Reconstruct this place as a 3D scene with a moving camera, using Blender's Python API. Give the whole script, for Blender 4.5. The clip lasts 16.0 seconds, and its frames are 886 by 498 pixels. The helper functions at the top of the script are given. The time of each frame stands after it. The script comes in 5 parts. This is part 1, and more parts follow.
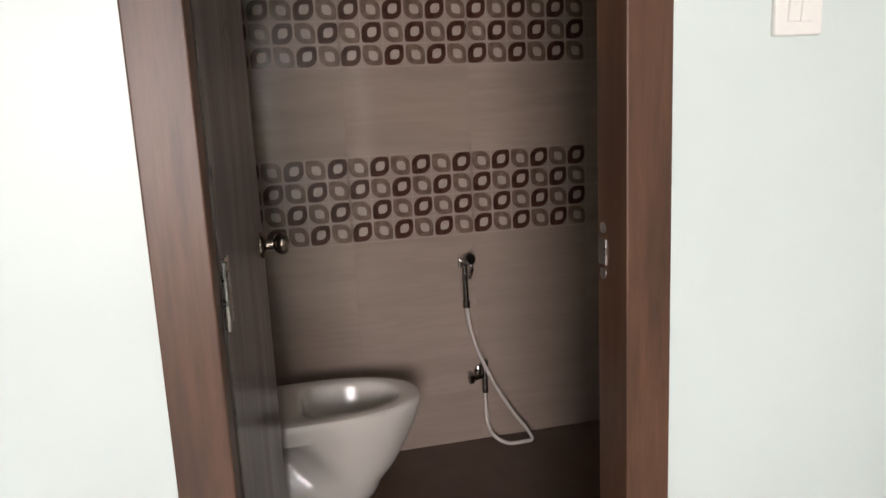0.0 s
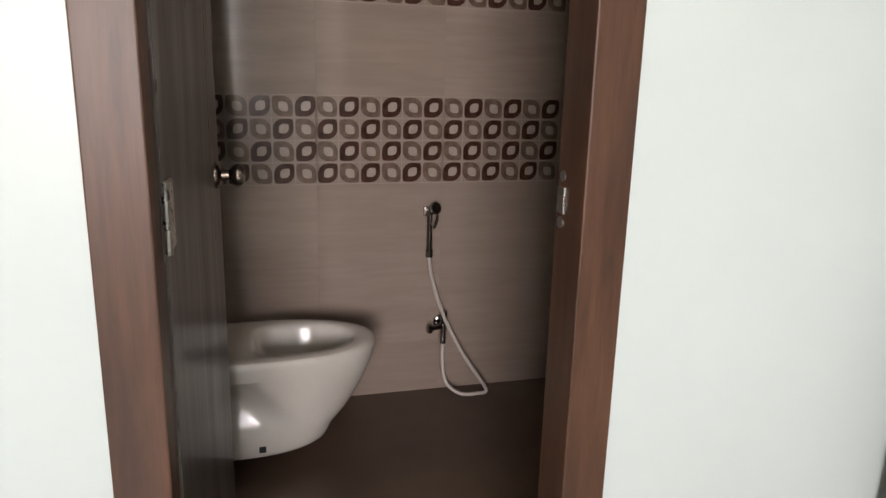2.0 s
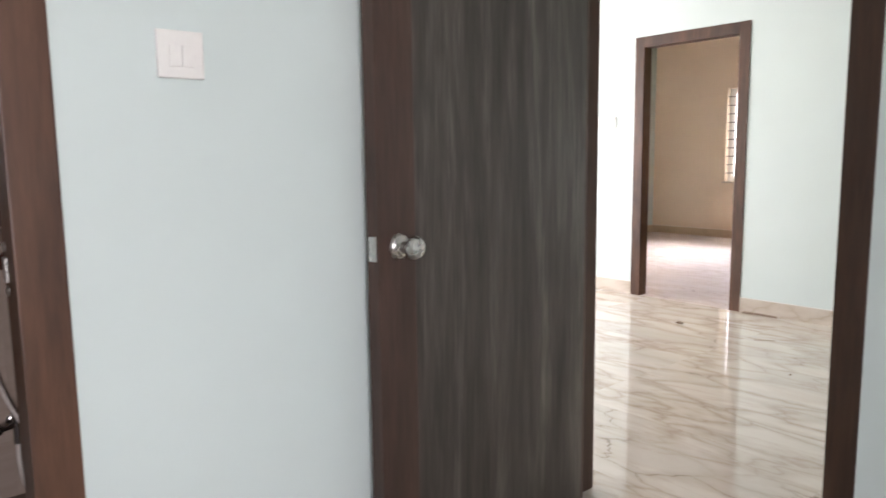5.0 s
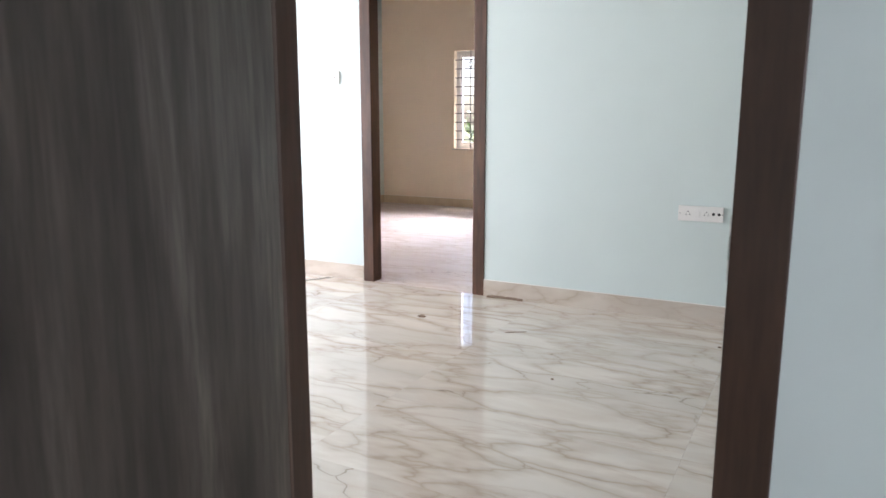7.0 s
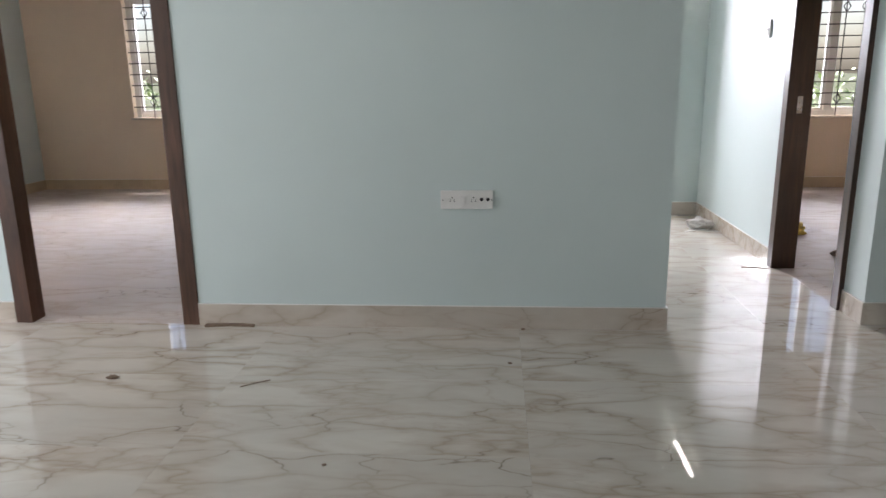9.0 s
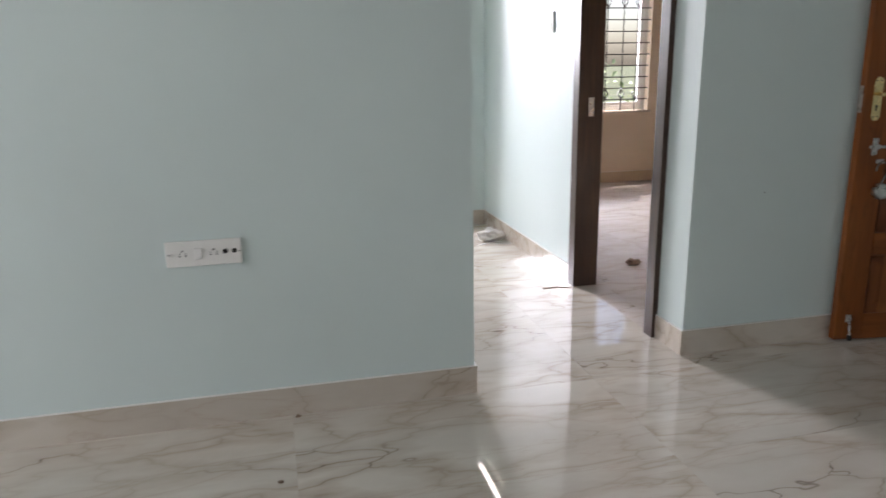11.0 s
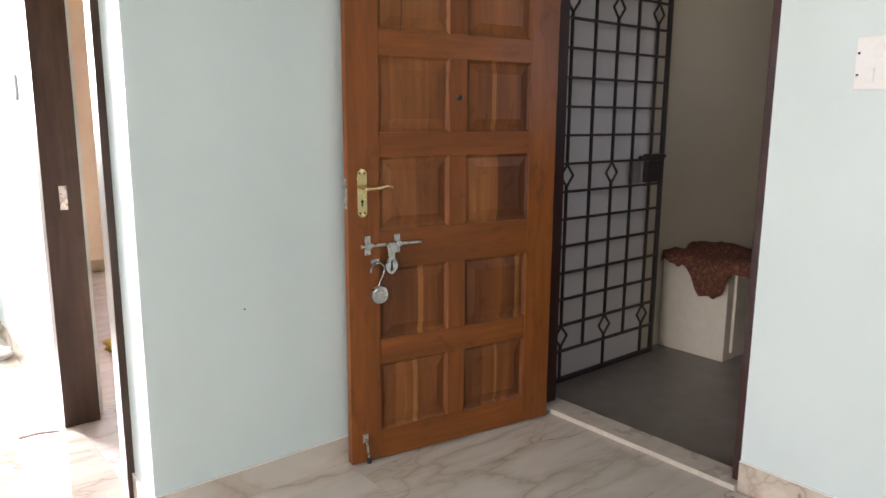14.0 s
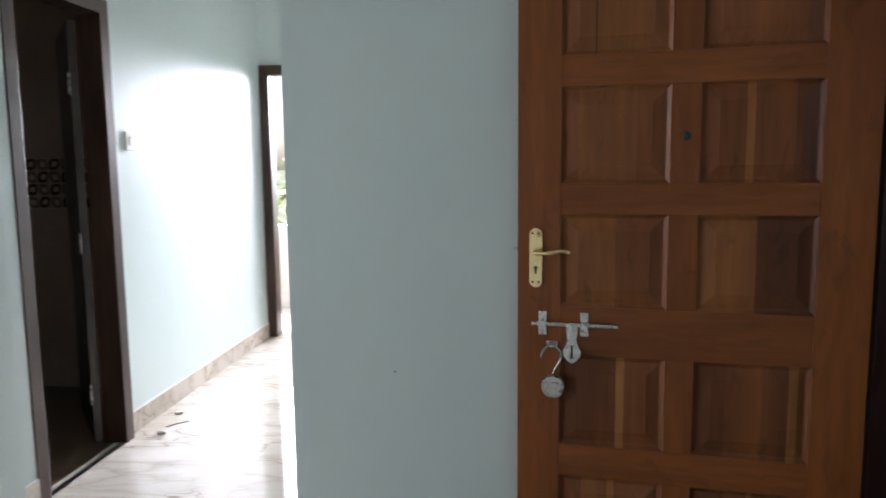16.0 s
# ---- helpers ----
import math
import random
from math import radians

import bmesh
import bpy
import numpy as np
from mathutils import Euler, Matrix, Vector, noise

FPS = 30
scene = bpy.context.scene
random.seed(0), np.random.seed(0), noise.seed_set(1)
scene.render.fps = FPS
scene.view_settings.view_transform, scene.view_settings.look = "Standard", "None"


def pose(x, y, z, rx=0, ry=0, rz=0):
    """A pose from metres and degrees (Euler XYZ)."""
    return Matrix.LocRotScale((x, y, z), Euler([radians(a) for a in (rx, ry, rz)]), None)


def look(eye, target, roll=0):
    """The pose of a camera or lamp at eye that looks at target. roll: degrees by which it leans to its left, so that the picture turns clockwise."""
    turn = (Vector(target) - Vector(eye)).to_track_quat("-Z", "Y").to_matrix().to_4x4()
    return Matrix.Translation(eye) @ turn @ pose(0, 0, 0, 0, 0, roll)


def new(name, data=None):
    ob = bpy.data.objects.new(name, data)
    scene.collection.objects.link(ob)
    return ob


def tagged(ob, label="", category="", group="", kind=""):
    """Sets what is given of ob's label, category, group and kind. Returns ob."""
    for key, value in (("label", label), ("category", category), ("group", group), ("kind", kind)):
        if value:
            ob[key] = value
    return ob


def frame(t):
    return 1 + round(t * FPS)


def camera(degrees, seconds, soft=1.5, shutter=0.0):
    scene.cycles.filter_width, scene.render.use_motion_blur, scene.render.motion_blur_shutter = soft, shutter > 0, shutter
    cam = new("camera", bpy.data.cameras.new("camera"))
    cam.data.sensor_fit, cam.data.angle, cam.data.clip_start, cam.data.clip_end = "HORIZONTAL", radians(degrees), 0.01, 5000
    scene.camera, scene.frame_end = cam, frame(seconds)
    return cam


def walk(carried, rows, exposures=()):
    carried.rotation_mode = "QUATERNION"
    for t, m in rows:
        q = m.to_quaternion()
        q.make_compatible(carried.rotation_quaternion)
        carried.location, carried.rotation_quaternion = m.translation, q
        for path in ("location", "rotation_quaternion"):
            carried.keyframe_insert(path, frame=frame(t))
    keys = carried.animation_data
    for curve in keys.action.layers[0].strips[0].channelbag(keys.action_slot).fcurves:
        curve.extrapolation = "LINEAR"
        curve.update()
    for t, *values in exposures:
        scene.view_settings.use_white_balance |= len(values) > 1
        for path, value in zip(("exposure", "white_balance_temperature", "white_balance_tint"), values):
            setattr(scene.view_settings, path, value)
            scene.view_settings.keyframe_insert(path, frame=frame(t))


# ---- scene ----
cam = camera(64.0, 16.0, 1.5, 0.25)
PATH = [
    (0, (-0.093, -5.445, 1.236), (-2.005, -4.984, 0.874), -2.7),
    (0.5, (-0.017, -5.454, 1.232), (-1.944, -4.973, 0.991), -4.3),
    (1, (0.025, -5.409, 1.246), (-1.901, -5.008, 0.886), -1.1),
    (1.5, (-0.042, -5.4, 1.208), (-1.937, -4.98, 0.728), -1.2),
    (2, (-0.109, -5.406, 1.202), (-1.977, -4.882, 0.719), 1.5),
    (2.5, (0.001, -5.395, 1.188), (-1.909, -5.032, 0.719), 0.1),
    (3, (0.113, -5.384, 1.208), (-1.833, -5.095, 0.845), -0.4),
    (3.5, (0.206, -5.352, 1.148), (-1.723, -5.015, 0.743), 1.0),
    (4, (0.229, -5.281, 1.115), (-1.575, -4.543, 0.667), 3.2),
    (4.5, (0.252, -5.2, 1.145), (-1.422, -4.178, 0.754), 0.5),
    (5, (0.259, -5.111, 1.188), (-1.255, -3.83, 0.931), -0.7),
    (5.2, (0.272, -5.082, 1.197), (-1.178, -3.726, 0.951), -0.4),
    (7.3, (-0.422, -4.105, 1.154), (-1.306, -2.351, 0.784), -0.2),
    (7.5, (-0.462, -4.02, 1.152), (-1.313, -2.251, 0.766), -0.4),
    (8, (-0.675, -3.731, 1.09), (-1.25, -1.857, 0.69), 0.0),
    (8.5, (-0.81, -3.521, 1.182), (-1.121, -1.599, 0.727), -0.3),
    (11, (-0.697, -2.458, 1.242), (-0.252, -0.574, 0.74), -1.0),
    (11.5, (-0.564, -2.367, 1.228), (0.206, -0.567, 0.819), -0.0),
    (12, (-0.324, -2.392, 1.274), (0.689, -0.694, 0.972), 0.5),
    (12.5, (-0.184, -2.396, 1.337), (1.133, -0.912, 1.089), 0.4),
    (13, (-0.09, -2.355, 1.346), (1.289, -0.921, 1.143), -0.3),
    (13.5, (0.06, -2.247, 1.355), (1.392, -0.778, 1.097), 0.4),
    (14, (0.321, -2.149, 1.354), (1.579, -0.638, 0.988), 0.4),
    (14.5, (0.634, -2.118, 1.317), (1.678, -0.454, 0.939), -2.1),
    (15, (0.987, -2.123, 1.354), (1.783, -0.324, 0.992), -0.1),
    (15.5, (1.36, -2.12, 1.322), (1.7, -0.172, 1.032), 0.0),
    (16, (1.678, -2.083, 1.355), (1.489, -0.108, 1.12), -0.6),
]
EXPOSURES = [(0, 2.2, 7080, 21), (3.3, 2.25, 7080, 21), (4, 2.4, 6900, 23), (4.4, 2.15, 6680, 22), (5, 1.85, 6650, 22), (7.5, 1.65, 6120, 20), (8, 1.3, 6200, 19), (8.5, 0.85, 6220, 18), (11, 1.0, 6280, 19), (11.5, 1.5, 6200, 20),
             (12, 1.42, 6180, 20), (12.5, 1.7, 6500, 17), (13, 2.25, 6750, 21), (13.5, 2.3, 6550, 22), (14, 2.5, 6550, 22), (14.5, 2.55, 6400, 24), (15, 2.65, 6320, 24), (15.5, 2.65, 6280, 23), (16, 1.45, 6000, 17)]
walk(cam, [(t, look(eye, target, roll)) for t, eye, target, roll in PATH], EXPOSURES)

# ---- world, sun, daylight in the openings ----
world = bpy.data.worlds.new("world")
scene.world = world
world.use_nodes = True
wn = world.node_tree
sky = wn.nodes.new("ShaderNodeTexSky")
sky.sky_type, sky.sun_disc = "NISHITA", False
sky.sun_elevation, sky.sun_rotation = radians(70), radians(10)
sky.dust_density = 3.0
wn.links.new(sky.outputs["Color"], wn.nodes["Background"].inputs["Color"])
wn.nodes["Background"].inputs["Strength"].default_value = 0.15

sun_data = bpy.data.lights.new("sun", "SUN")
sun_data.energy, sun_data.angle, sun_data.color = 4.5, radians(0.6), (1.0, 0.95, 0.88)
sun = new("sun", sun_data)
sun.matrix_world = pose(0, 0, 30, -20, 0, -10)


def daylight(name, spot, target, width, height, watts, tone):
    """Area lamp: sky light through an opening, and the added lobby fill."""
    data = bpy.data.lights.new(name, "AREA")
    data.shape, data.size, data.size_y, data.energy, data.color = "RECTANGLE", width, height, watts, tone
    ob = new(name, data)
    ob.matrix_world = look(spot, target)
    return ob


SKY_TONE = (0.985, 0.99, 1.0)
WARM_TONE = (1.0, 0.97, 0.955)
daylight("daylight_hall", (-6.06, -1.6, 1.45), (0, -1.6, 1.2), 2.3, 1.5, 52, WARM_TONE)
daylight("daylight_bedroom", (2.74, -6.14, 1.41), (-1.1, -4.3, 1.3), 1.15, 0.98, 29, SKY_TONE)
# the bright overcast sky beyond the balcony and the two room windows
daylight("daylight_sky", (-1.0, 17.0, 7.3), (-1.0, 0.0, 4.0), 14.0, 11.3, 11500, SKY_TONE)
# lamp added to brighten the lobby; its source is unseen
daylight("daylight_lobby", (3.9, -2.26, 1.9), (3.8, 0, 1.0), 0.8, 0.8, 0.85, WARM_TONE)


# ---- materials ----
class Nodes:
    """A node material under construction."""

    def __init__(self, name, rough=0.5, metal=0.0):
        self.mat = bpy.data.materials.new(name)
        self.mat.use_nodes = True
        self.tree = self.mat.node_tree
        self.bsdf = self.tree.nodes["Principled BSDF"]
        self.bsdf.inputs["Roughness"].default_value = rough
        self.bsdf.inputs["Metallic"].default_value = metal

    def add(self, kind, **sockets):
        node = self.tree.nodes.new(kind)
        for key, value in sockets.items():
            node.inputs[key].default_value = value
        return node

    def link(self, a, b):
        self.tree.links.new(a, b)

    def coords(self, scale=(1, 1, 1), world_space=False, shuffle=0.0, turn=0.0):
        """Object or world coordinates, scaled; shuffle moves each object's pattern at random."""
        if world_space:
            src = self.add("ShaderNodeNewGeometry").outputs["Position"]
        else:
            src = self.add("ShaderNodeTexCoord").outputs["Object"]
        if shuffle:
            info = self.add("ShaderNodeObjectInfo")
            mul = self.add("ShaderNodeVectorMath")
            mul.operation = "MULTIPLY"
            mul.inputs[1].default_value = (shuffle, shuffle * 1.7, shuffle * 2.3)
            self.link(info.outputs["Random"], mul.inputs[0])
            plus = self.add("ShaderNodeVectorMath")
            self.link(src, plus.inputs[0])
            self.link(mul.outputs[0], plus.inputs[1])
            src = plus.outputs[0]
        m = self.add("ShaderNodeMapping")
        m.inputs["Scale"].default_value = scale
        m.inputs["Rotation"].default_value = (0, 0, turn)
        self.link(src, m.inputs["Vector"])
        return m.outputs[0]

    def noise(self, vec, scale, detail=4.0, rough=0.55, distort=0.0):
        n = self.add("ShaderNodeTexNoise", Scale=scale, Detail=detail, Roughness=rough, Distortion=distort)
        self.link(vec, n.inputs["Vector"])
        return n.outputs["Fac"]

    def ramp(self, fac, *stops):
        r = self.add("ShaderNodeValToRGB")
        els = r.color_ramp.elements
        while len(els) < len(stops):
            els.new(0.5)
        for el, (at, col) in zip(els, stops):
            el.position = at
            el.color = (*col, 1) if len(col) == 3 else col
        self.link(fac, r.inputs["Fac"])
        return r.outputs["Color"]

    def mix(self, fac, a, b, blend="MIX"):
        m = self.add("ShaderNodeMix")
        m.data_type, m.blend_type = "RGBA", blend
        for value, socket in ((fac, m.inputs["Factor"]), (a, m.inputs["A"]), (b, m.inputs["B"])):
            if isinstance(value, (int, float)):
                socket.default_value = value
            elif isinstance(value, tuple):
                socket.default_value = (*value, 1)
            else:
                self.link(value, socket)
        return m.outputs["Result"]

    def math(self, op, a, b=0.0):
        m = self.add("ShaderNodeMath")
        m.operation = op
        for value, socket in ((a, m.inputs[0]), (b, m.inputs[1])):
            if isinstance(value, (int, float)):
                socket.default_value = value
            else:
                self.link(value, socket)
        return m.outputs[0]

    def colour(self, src):
        if isinstance(src, tuple):
            self.bsdf.inputs["Base Color"].default_value = (*src, 1)
        else:
            self.link(src, self.bsdf.inputs["Base Color"])

    def rough(self, src):
        self.link(src, self.bsdf.inputs["Roughness"])

    def bump(self, height, strength=0.2, distance=0.002):
        b = self.add("ShaderNodeBump", Strength=strength, Distance=distance)
        self.link(height, b.inputs["Height"])
        self.link(b.outputs["Normal"], self.bsdf.inputs["Normal"])


def paint(name, col, spread=0.035, rough=0.42):
    """Rolled wall paint with faint roller marks and smudges."""
    n = Nodes(name, rough)
    vec = n.coords(world_space=True)
    big = n.noise(vec, 0.9, 3)
    lo = tuple(c * (1 - spread) for c in col)
    hi = tuple(min(1, c * (1 + spread)) for c in col)
    base = n.ramp(big, (0.3, lo), (0.7, hi))
    scuff = n.ramp(n.noise(n.coords((1, 1, 0.5), True), 5.0, 6), (0.62, (0, 0, 0)), (0.75, (1, 1, 1)))
    n.colour(n.mix(n.math("MULTIPLY", scuff, 0.05), base, tuple(c * 0.72 for c in col)))
    n.bump(n.noise(vec, 160, 3), 0.12, 0.001)
    return n.mat


def plain(name, col, rough=0.4, metal=0.0, spread=0.06, grain=60):
    n = Nodes(name, rough, metal)
    vec = n.coords()
    f = n.noise(vec, grain, 4)
    n.colour(n.ramp(f, (0.3, tuple(c * (1 - spread) for c in col)), (0.7, tuple(min(1, c * (1 + spread)) for c in col))))
    n.rough(n.ramp(n.noise(vec, grain * 0.4, 3), (0.3, (rough * 0.8,) * 3), (0.7, (min(1, rough * 1.25),) * 3)))
    return n.mat


def marble(name, gloss=0.05, floor_tint=(0.645, 0.585, 0.51)):
    """Polished cream tile with brown veins that run mostly one way and smoky blotches."""
    n = Nodes(name, gloss)
    vec = n.coords((0.38, 1.0, 1.0), True, shuffle=9.0, turn=0.13)
    wob = n.add("ShaderNodeTexNoise", Scale=2.7, Detail=4.0, Roughness=0.6)
    n.link(vec, wob.inputs["Vector"])
    push = n.add("ShaderNodeVectorMath")
    push.operation = "MULTIPLY_ADD"
    push.inputs[1].default_value = (0.40, 0.40, 0.40)
    n.link(wob.outputs["Color"], push.inputs[0])
    n.link(vec, push.inputs[2])
    cells = n.add("ShaderNodeTexVoronoi", Scale=5.5)
    cells.feature = "DISTANCE_TO_EDGE"
    n.link(push.outputs[0], cells.inputs["Vector"])
    warp = n.noise(vec, 2.6, 4, 0.6)
    cloud = n.ramp(n.noise(vec, 2.6, 6), (0.25, tuple(c * 0.86 for c in floor_tint)), (0.75, tuple(min(1, c * 1.08) for c in floor_tint)))
    vein1 = n.ramp(cells.outputs["Distance"], (0.0, (0.92, 0.92, 0.92)), (0.016, (0.66, 0.66, 0.66)), (0.06, (0.42, 0.42, 0.42)), (0.22, (0, 0, 0)))
    core = n.ramp(cells.outputs["Distance"], (0.0, (1, 1, 1)), (0.013, (0, 0, 0)))
    spots = n.ramp(n.noise(vec, 3.4, 3, 0.5), (0.52, (0, 0, 0)), (0.63, (1, 1, 1)))
    v2 = n.noise(n.coords((0.22, 1.0, 1.0), True, shuffle=5.0, turn=0.10), 3.6, 6, 0.55, 0.9)
    line2 = n.math("ABSOLUTE", n.math("SUBTRACT", v2, 0.47))
    vein2 = n.ramp(line2, (0.0, (0.8, 0.8, 0.8)), (0.008, (0.28, 0.28, 0.28)), (0.035, (0, 0, 0)))
    mask = n.ramp(warp, (0.36, (0.35, 0.35, 0.35)), (0.58, (1, 1, 1)))
    smoke = n.ramp(n.noise(n.coords((0.5, 1.0, 1.0), True, shuffle=7.0, turn=0.2), 4.2, 6, 0.62, 0.5), (0.52, (0, 0, 0)), (0.72, (1, 1, 1)))
    col = n.mix(n.math("MULTIPLY", smoke, 0.30), cloud, (0.47, 0.375, 0.29))
    col = n.mix(n.math("MULTIPLY", n.math("MULTIPLY", vein1, mask), 0.74), col, (0.335, 0.248, 0.165))
    col = n.mix(n.math("MULTIPLY", vein2, 0.36), col, (0.40, 0.285, 0.20))
    col = n.mix(n.math("MULTIPLY", n.math("MULTIPLY", core, spots), 0.68), col, (0.13, 0.092, 0.065))
    n.colour(col)
    dust = n.noise(n.coords(world_space=True), 7.0, 6)
    n.rough(n.ramp(dust, (0.4, (gloss,) * 3), (0.85, (gloss + 0.035,) * 3)))
    n.bsdf.inputs["IOR"].default_value = 1.52
    return n.mat


def wood(name, dark, mid, light, along="z", scale=1.0, rough=0.4, shuffle=4.0, worn=0.0, grain=0.55, figure=0.0):
    """Straight-grained wood; along: the axis of the grain."""
    n = Nodes(name, rough)
    k = {"x": (0.09, 1, 1), "y": (1, 0.09, 1), "z": (1, 1, 0.09)}[along]
    vec = n.coords(tuple(c * scale for c in k), shuffle=shuffle)
    broad = n.noise(vec, 9.0, 4, 0.6, 0.6)
    fine = n.noise(vec, 60.0, 5, 0.65, 0.2)
    base = n.ramp(broad, (0.28, dark), (0.5, mid), (0.74, light))
    col = n.mix(n.ramp(fine, (0.35, (grain,) * 3), (0.62, (0, 0, 0))), base, tuple(c * 0.55 for c in dark))
    if worn:
        # patches of older, darker stain
        old = n.noise(n.coords((1, 1, 0.22), True, shuffle=shuffle), 5.5, 5, 0.6, 0.4)
        col = n.mix(n.math("MULTIPLY", n.ramp(old, (0.42, (0, 0, 0)), (0.66, (1, 1, 1))), worn), col, tuple(c * 0.5 for c in dark))
    if figure:
        # dark flecks and small knots along the grain
        fleck = n.noise(n.coords((1, 1, 0.45) if along == "z" else (0.45, 1, 1), shuffle=shuffle), 13.0, 3, 0.5, 1.4)
        col = n.mix(n.math("MULTIPLY", n.ramp(fleck, (0.60, (0, 0, 0)), (0.70, (1, 1, 1))), figure), col, tuple(c * 0.5 for c in dark))
    n.colour(col)
    n.rough(n.ramp(broad, (0.3, (rough * 1.2,) * 3), (0.7, (rough * 0.85,) * 3)))
    n.bump(fine, 0.15, 0.0008)
    return n.mat


def bath_tile(name, col, gloss=0.34):
    """Ceramic wall tile with faint horizontal streaks."""
    n = Nodes(name, gloss)
    vec = n.coords((1.0, 0.10, 1.0), True, shuffle=3.0)
    f = n.noise(vec, 55.0, 4, 0.6, 0.3)
    g = n.noise(vec, 13.0, 3, 0.5)
    streak = n.math("ADD", n.math("MULTIPLY", f, 0.5), n.math("MULTIPLY", g, 0.5))
    info = n.add("ShaderNodeObjectInfo")
    base = n.ramp(streak, (0.36, tuple(c * 0.91 for c in col)), (0.62, tuple(c * 1.09 for c in col)))
    n.colour(n.mix(n.math("MULTIPLY", info.outputs["Random"], 0.5), base, tuple(c * 0.76 for c in col)))
    n.bump(f, 0.06, 0.0006)
    return n.mat


def printed_cloth(name):
    """Maroon cotton with an orange-brown print in bands."""
    n = Nodes(name, 0.9)
    vec = n.coords()
    bands = n.noise(n.coords((1.0, 6.0, 6.0)), 7.0, 4, 0.6, 0.8)
    spots = n.noise(vec, 55.0, 3, 0.6)
    base = n.ramp(bands, (0.40, (0.120, 0.038, 0.027)), (0.52, (0.22, 0.085, 0.048)), (0.62, (0.135, 0.043, 0.030)))
    n.colour(n.mix(n.ramp(spots, (0.54, (0, 0, 0)), (0.60, (0.7, 0.7, 0.7))), base, (0.36, 0.165, 0.085)))
    n.bump(n.noise(vec, 300, 2), 0.25, 0.001)
    return n.mat


def glass(name):
    n = Nodes(name, 0.02)
    n.colour((0.96, 0.98, 0.97))
    n.bsdf.inputs["Transmission Weight"].default_value = 1.0
    n.bsdf.inputs["IOR"].default_value = 1.05
    return n.mat


def glow(name, col, strength):
    n = Nodes(name, 0.3)
    n.colour(col)
    n.bsdf.inputs["Emission Color"].default_value = (*col, 1)
    n.bsdf.inputs["Emission Strength"].default_value = strength
    return n.mat


def foliage(name, a, b):
    n = Nodes(name, 0.55)
    geo = n.add("ShaderNodeNewGeometry")
    n.colour(n.ramp(geo.outputs["Random Per Island"], (0.1, a), (0.9, b)))
    n.bsdf.inputs["Transmission Weight"].default_value = 0.0
    return n.mat


M_MINT = paint("mint_wall_paint", (0.631, 0.714, 0.698))
M_CREAM = paint("cream_wall_paint", (0.74, 0.62, 0.485))
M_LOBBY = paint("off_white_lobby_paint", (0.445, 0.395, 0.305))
M_WHITE = paint("white_ceiling_paint", (0.82, 0.82, 0.80))
M_MARBLE = marble("polished_cream_tile", 0.012, (0.645, 0.598, 0.528))
M_ROOMTILE = marble("dusty_room_tile", 0.55, (0.52, 0.46, 0.43))
M_SKIRT = marble("skirting_tile", 0.12, (0.63, 0.565, 0.49))
M_SKIRT_ROOM = plain("golden_beige_skirting_tile", (0.56, 0.44, 0.30), 0.3, 0.0, 0.10, 5)
M_GROUT = plain("pale_grout", (0.46, 0.415, 0.365), 0.8)
M_BATHFLOOR = plain("brown_floor_tile", (0.118, 0.078, 0.055), 0.38, spread=0.26, grain=3)
M_BATHTILE = bath_tile("beige_wall_tile", (0.415, 0.330, 0.275), 0.10)
M_DECOR_DARK = plain("decor_red_brown", (0.072, 0.032, 0.023), 0.16, spread=0.45, grain=30)
M_DECOR_MID = plain("decor_taupe", (0.190, 0.132, 0.102), 0.16, spread=0.35, grain=30)
M_DECOR_PALE = plain("decor_pale", (0.455, 0.372, 0.315), 0.3, spread=0.08, grain=40)
M_LAMINATE = wood("grey_brown_laminate", (0.022, 0.017, 0.014), (0.060, 0.049, 0.041), (0.170, 0.148, 0.128), "z", 1.0, 0.42, 2.0)
# bathroom leaf: grey streaks, lightened so the colour carries its reflected sheen
M_LAMINATE_SHEEN = wood("streaked_sheen_laminate", (0.052, 0.047, 0.044), (0.125, 0.118, 0.114), (0.30, 0.292, 0.288), "z", 0.9, 0.30, 4.0, worn=0.35)
M_JAMB = wood("walnut_frame", (0.060, 0.026, 0.015), (0.112, 0.050, 0.028), (0.168, 0.080, 0.046), "z", 0.8, 0.42, 6.0, worn=0.75)
M_JAMB_DARK = wood("dark_brown_frame", (0.034, 0.016, 0.009), (0.068, 0.032, 0.019), (0.110, 0.055, 0.034), "z", 0.8, 0.33, 6.0, worn=0.4)
M_STILE = wood("red_brown_stile", (0.050, 0.025, 0.018), (0.088, 0.044, 0.031), (0.125, 0.064, 0.046), "z", 1.0, 0.4, 3.0, worn=0.6)
M_MAROON = wood("maroon_frame", (0.026, 0.011, 0.009), (0.048, 0.018, 0.015), (0.078, 0.029, 0.024), "z", 0.8, 0.35, 6.0)
TEAK = ((0.150, 0.043, 0.010), (0.214, 0.065, 0.0145), (0.278, 0.092, 0.022))
M_TEAK_V = wood("teak_upright", *TEAK, "z", 0.8, 0.36, 5.0, grain=0.32, figure=0.35)
M_TEAK_H = wood("teak_rail", *TEAK, "x", 0.8, 0.36, 5.0, grain=0.32, figure=0.35)
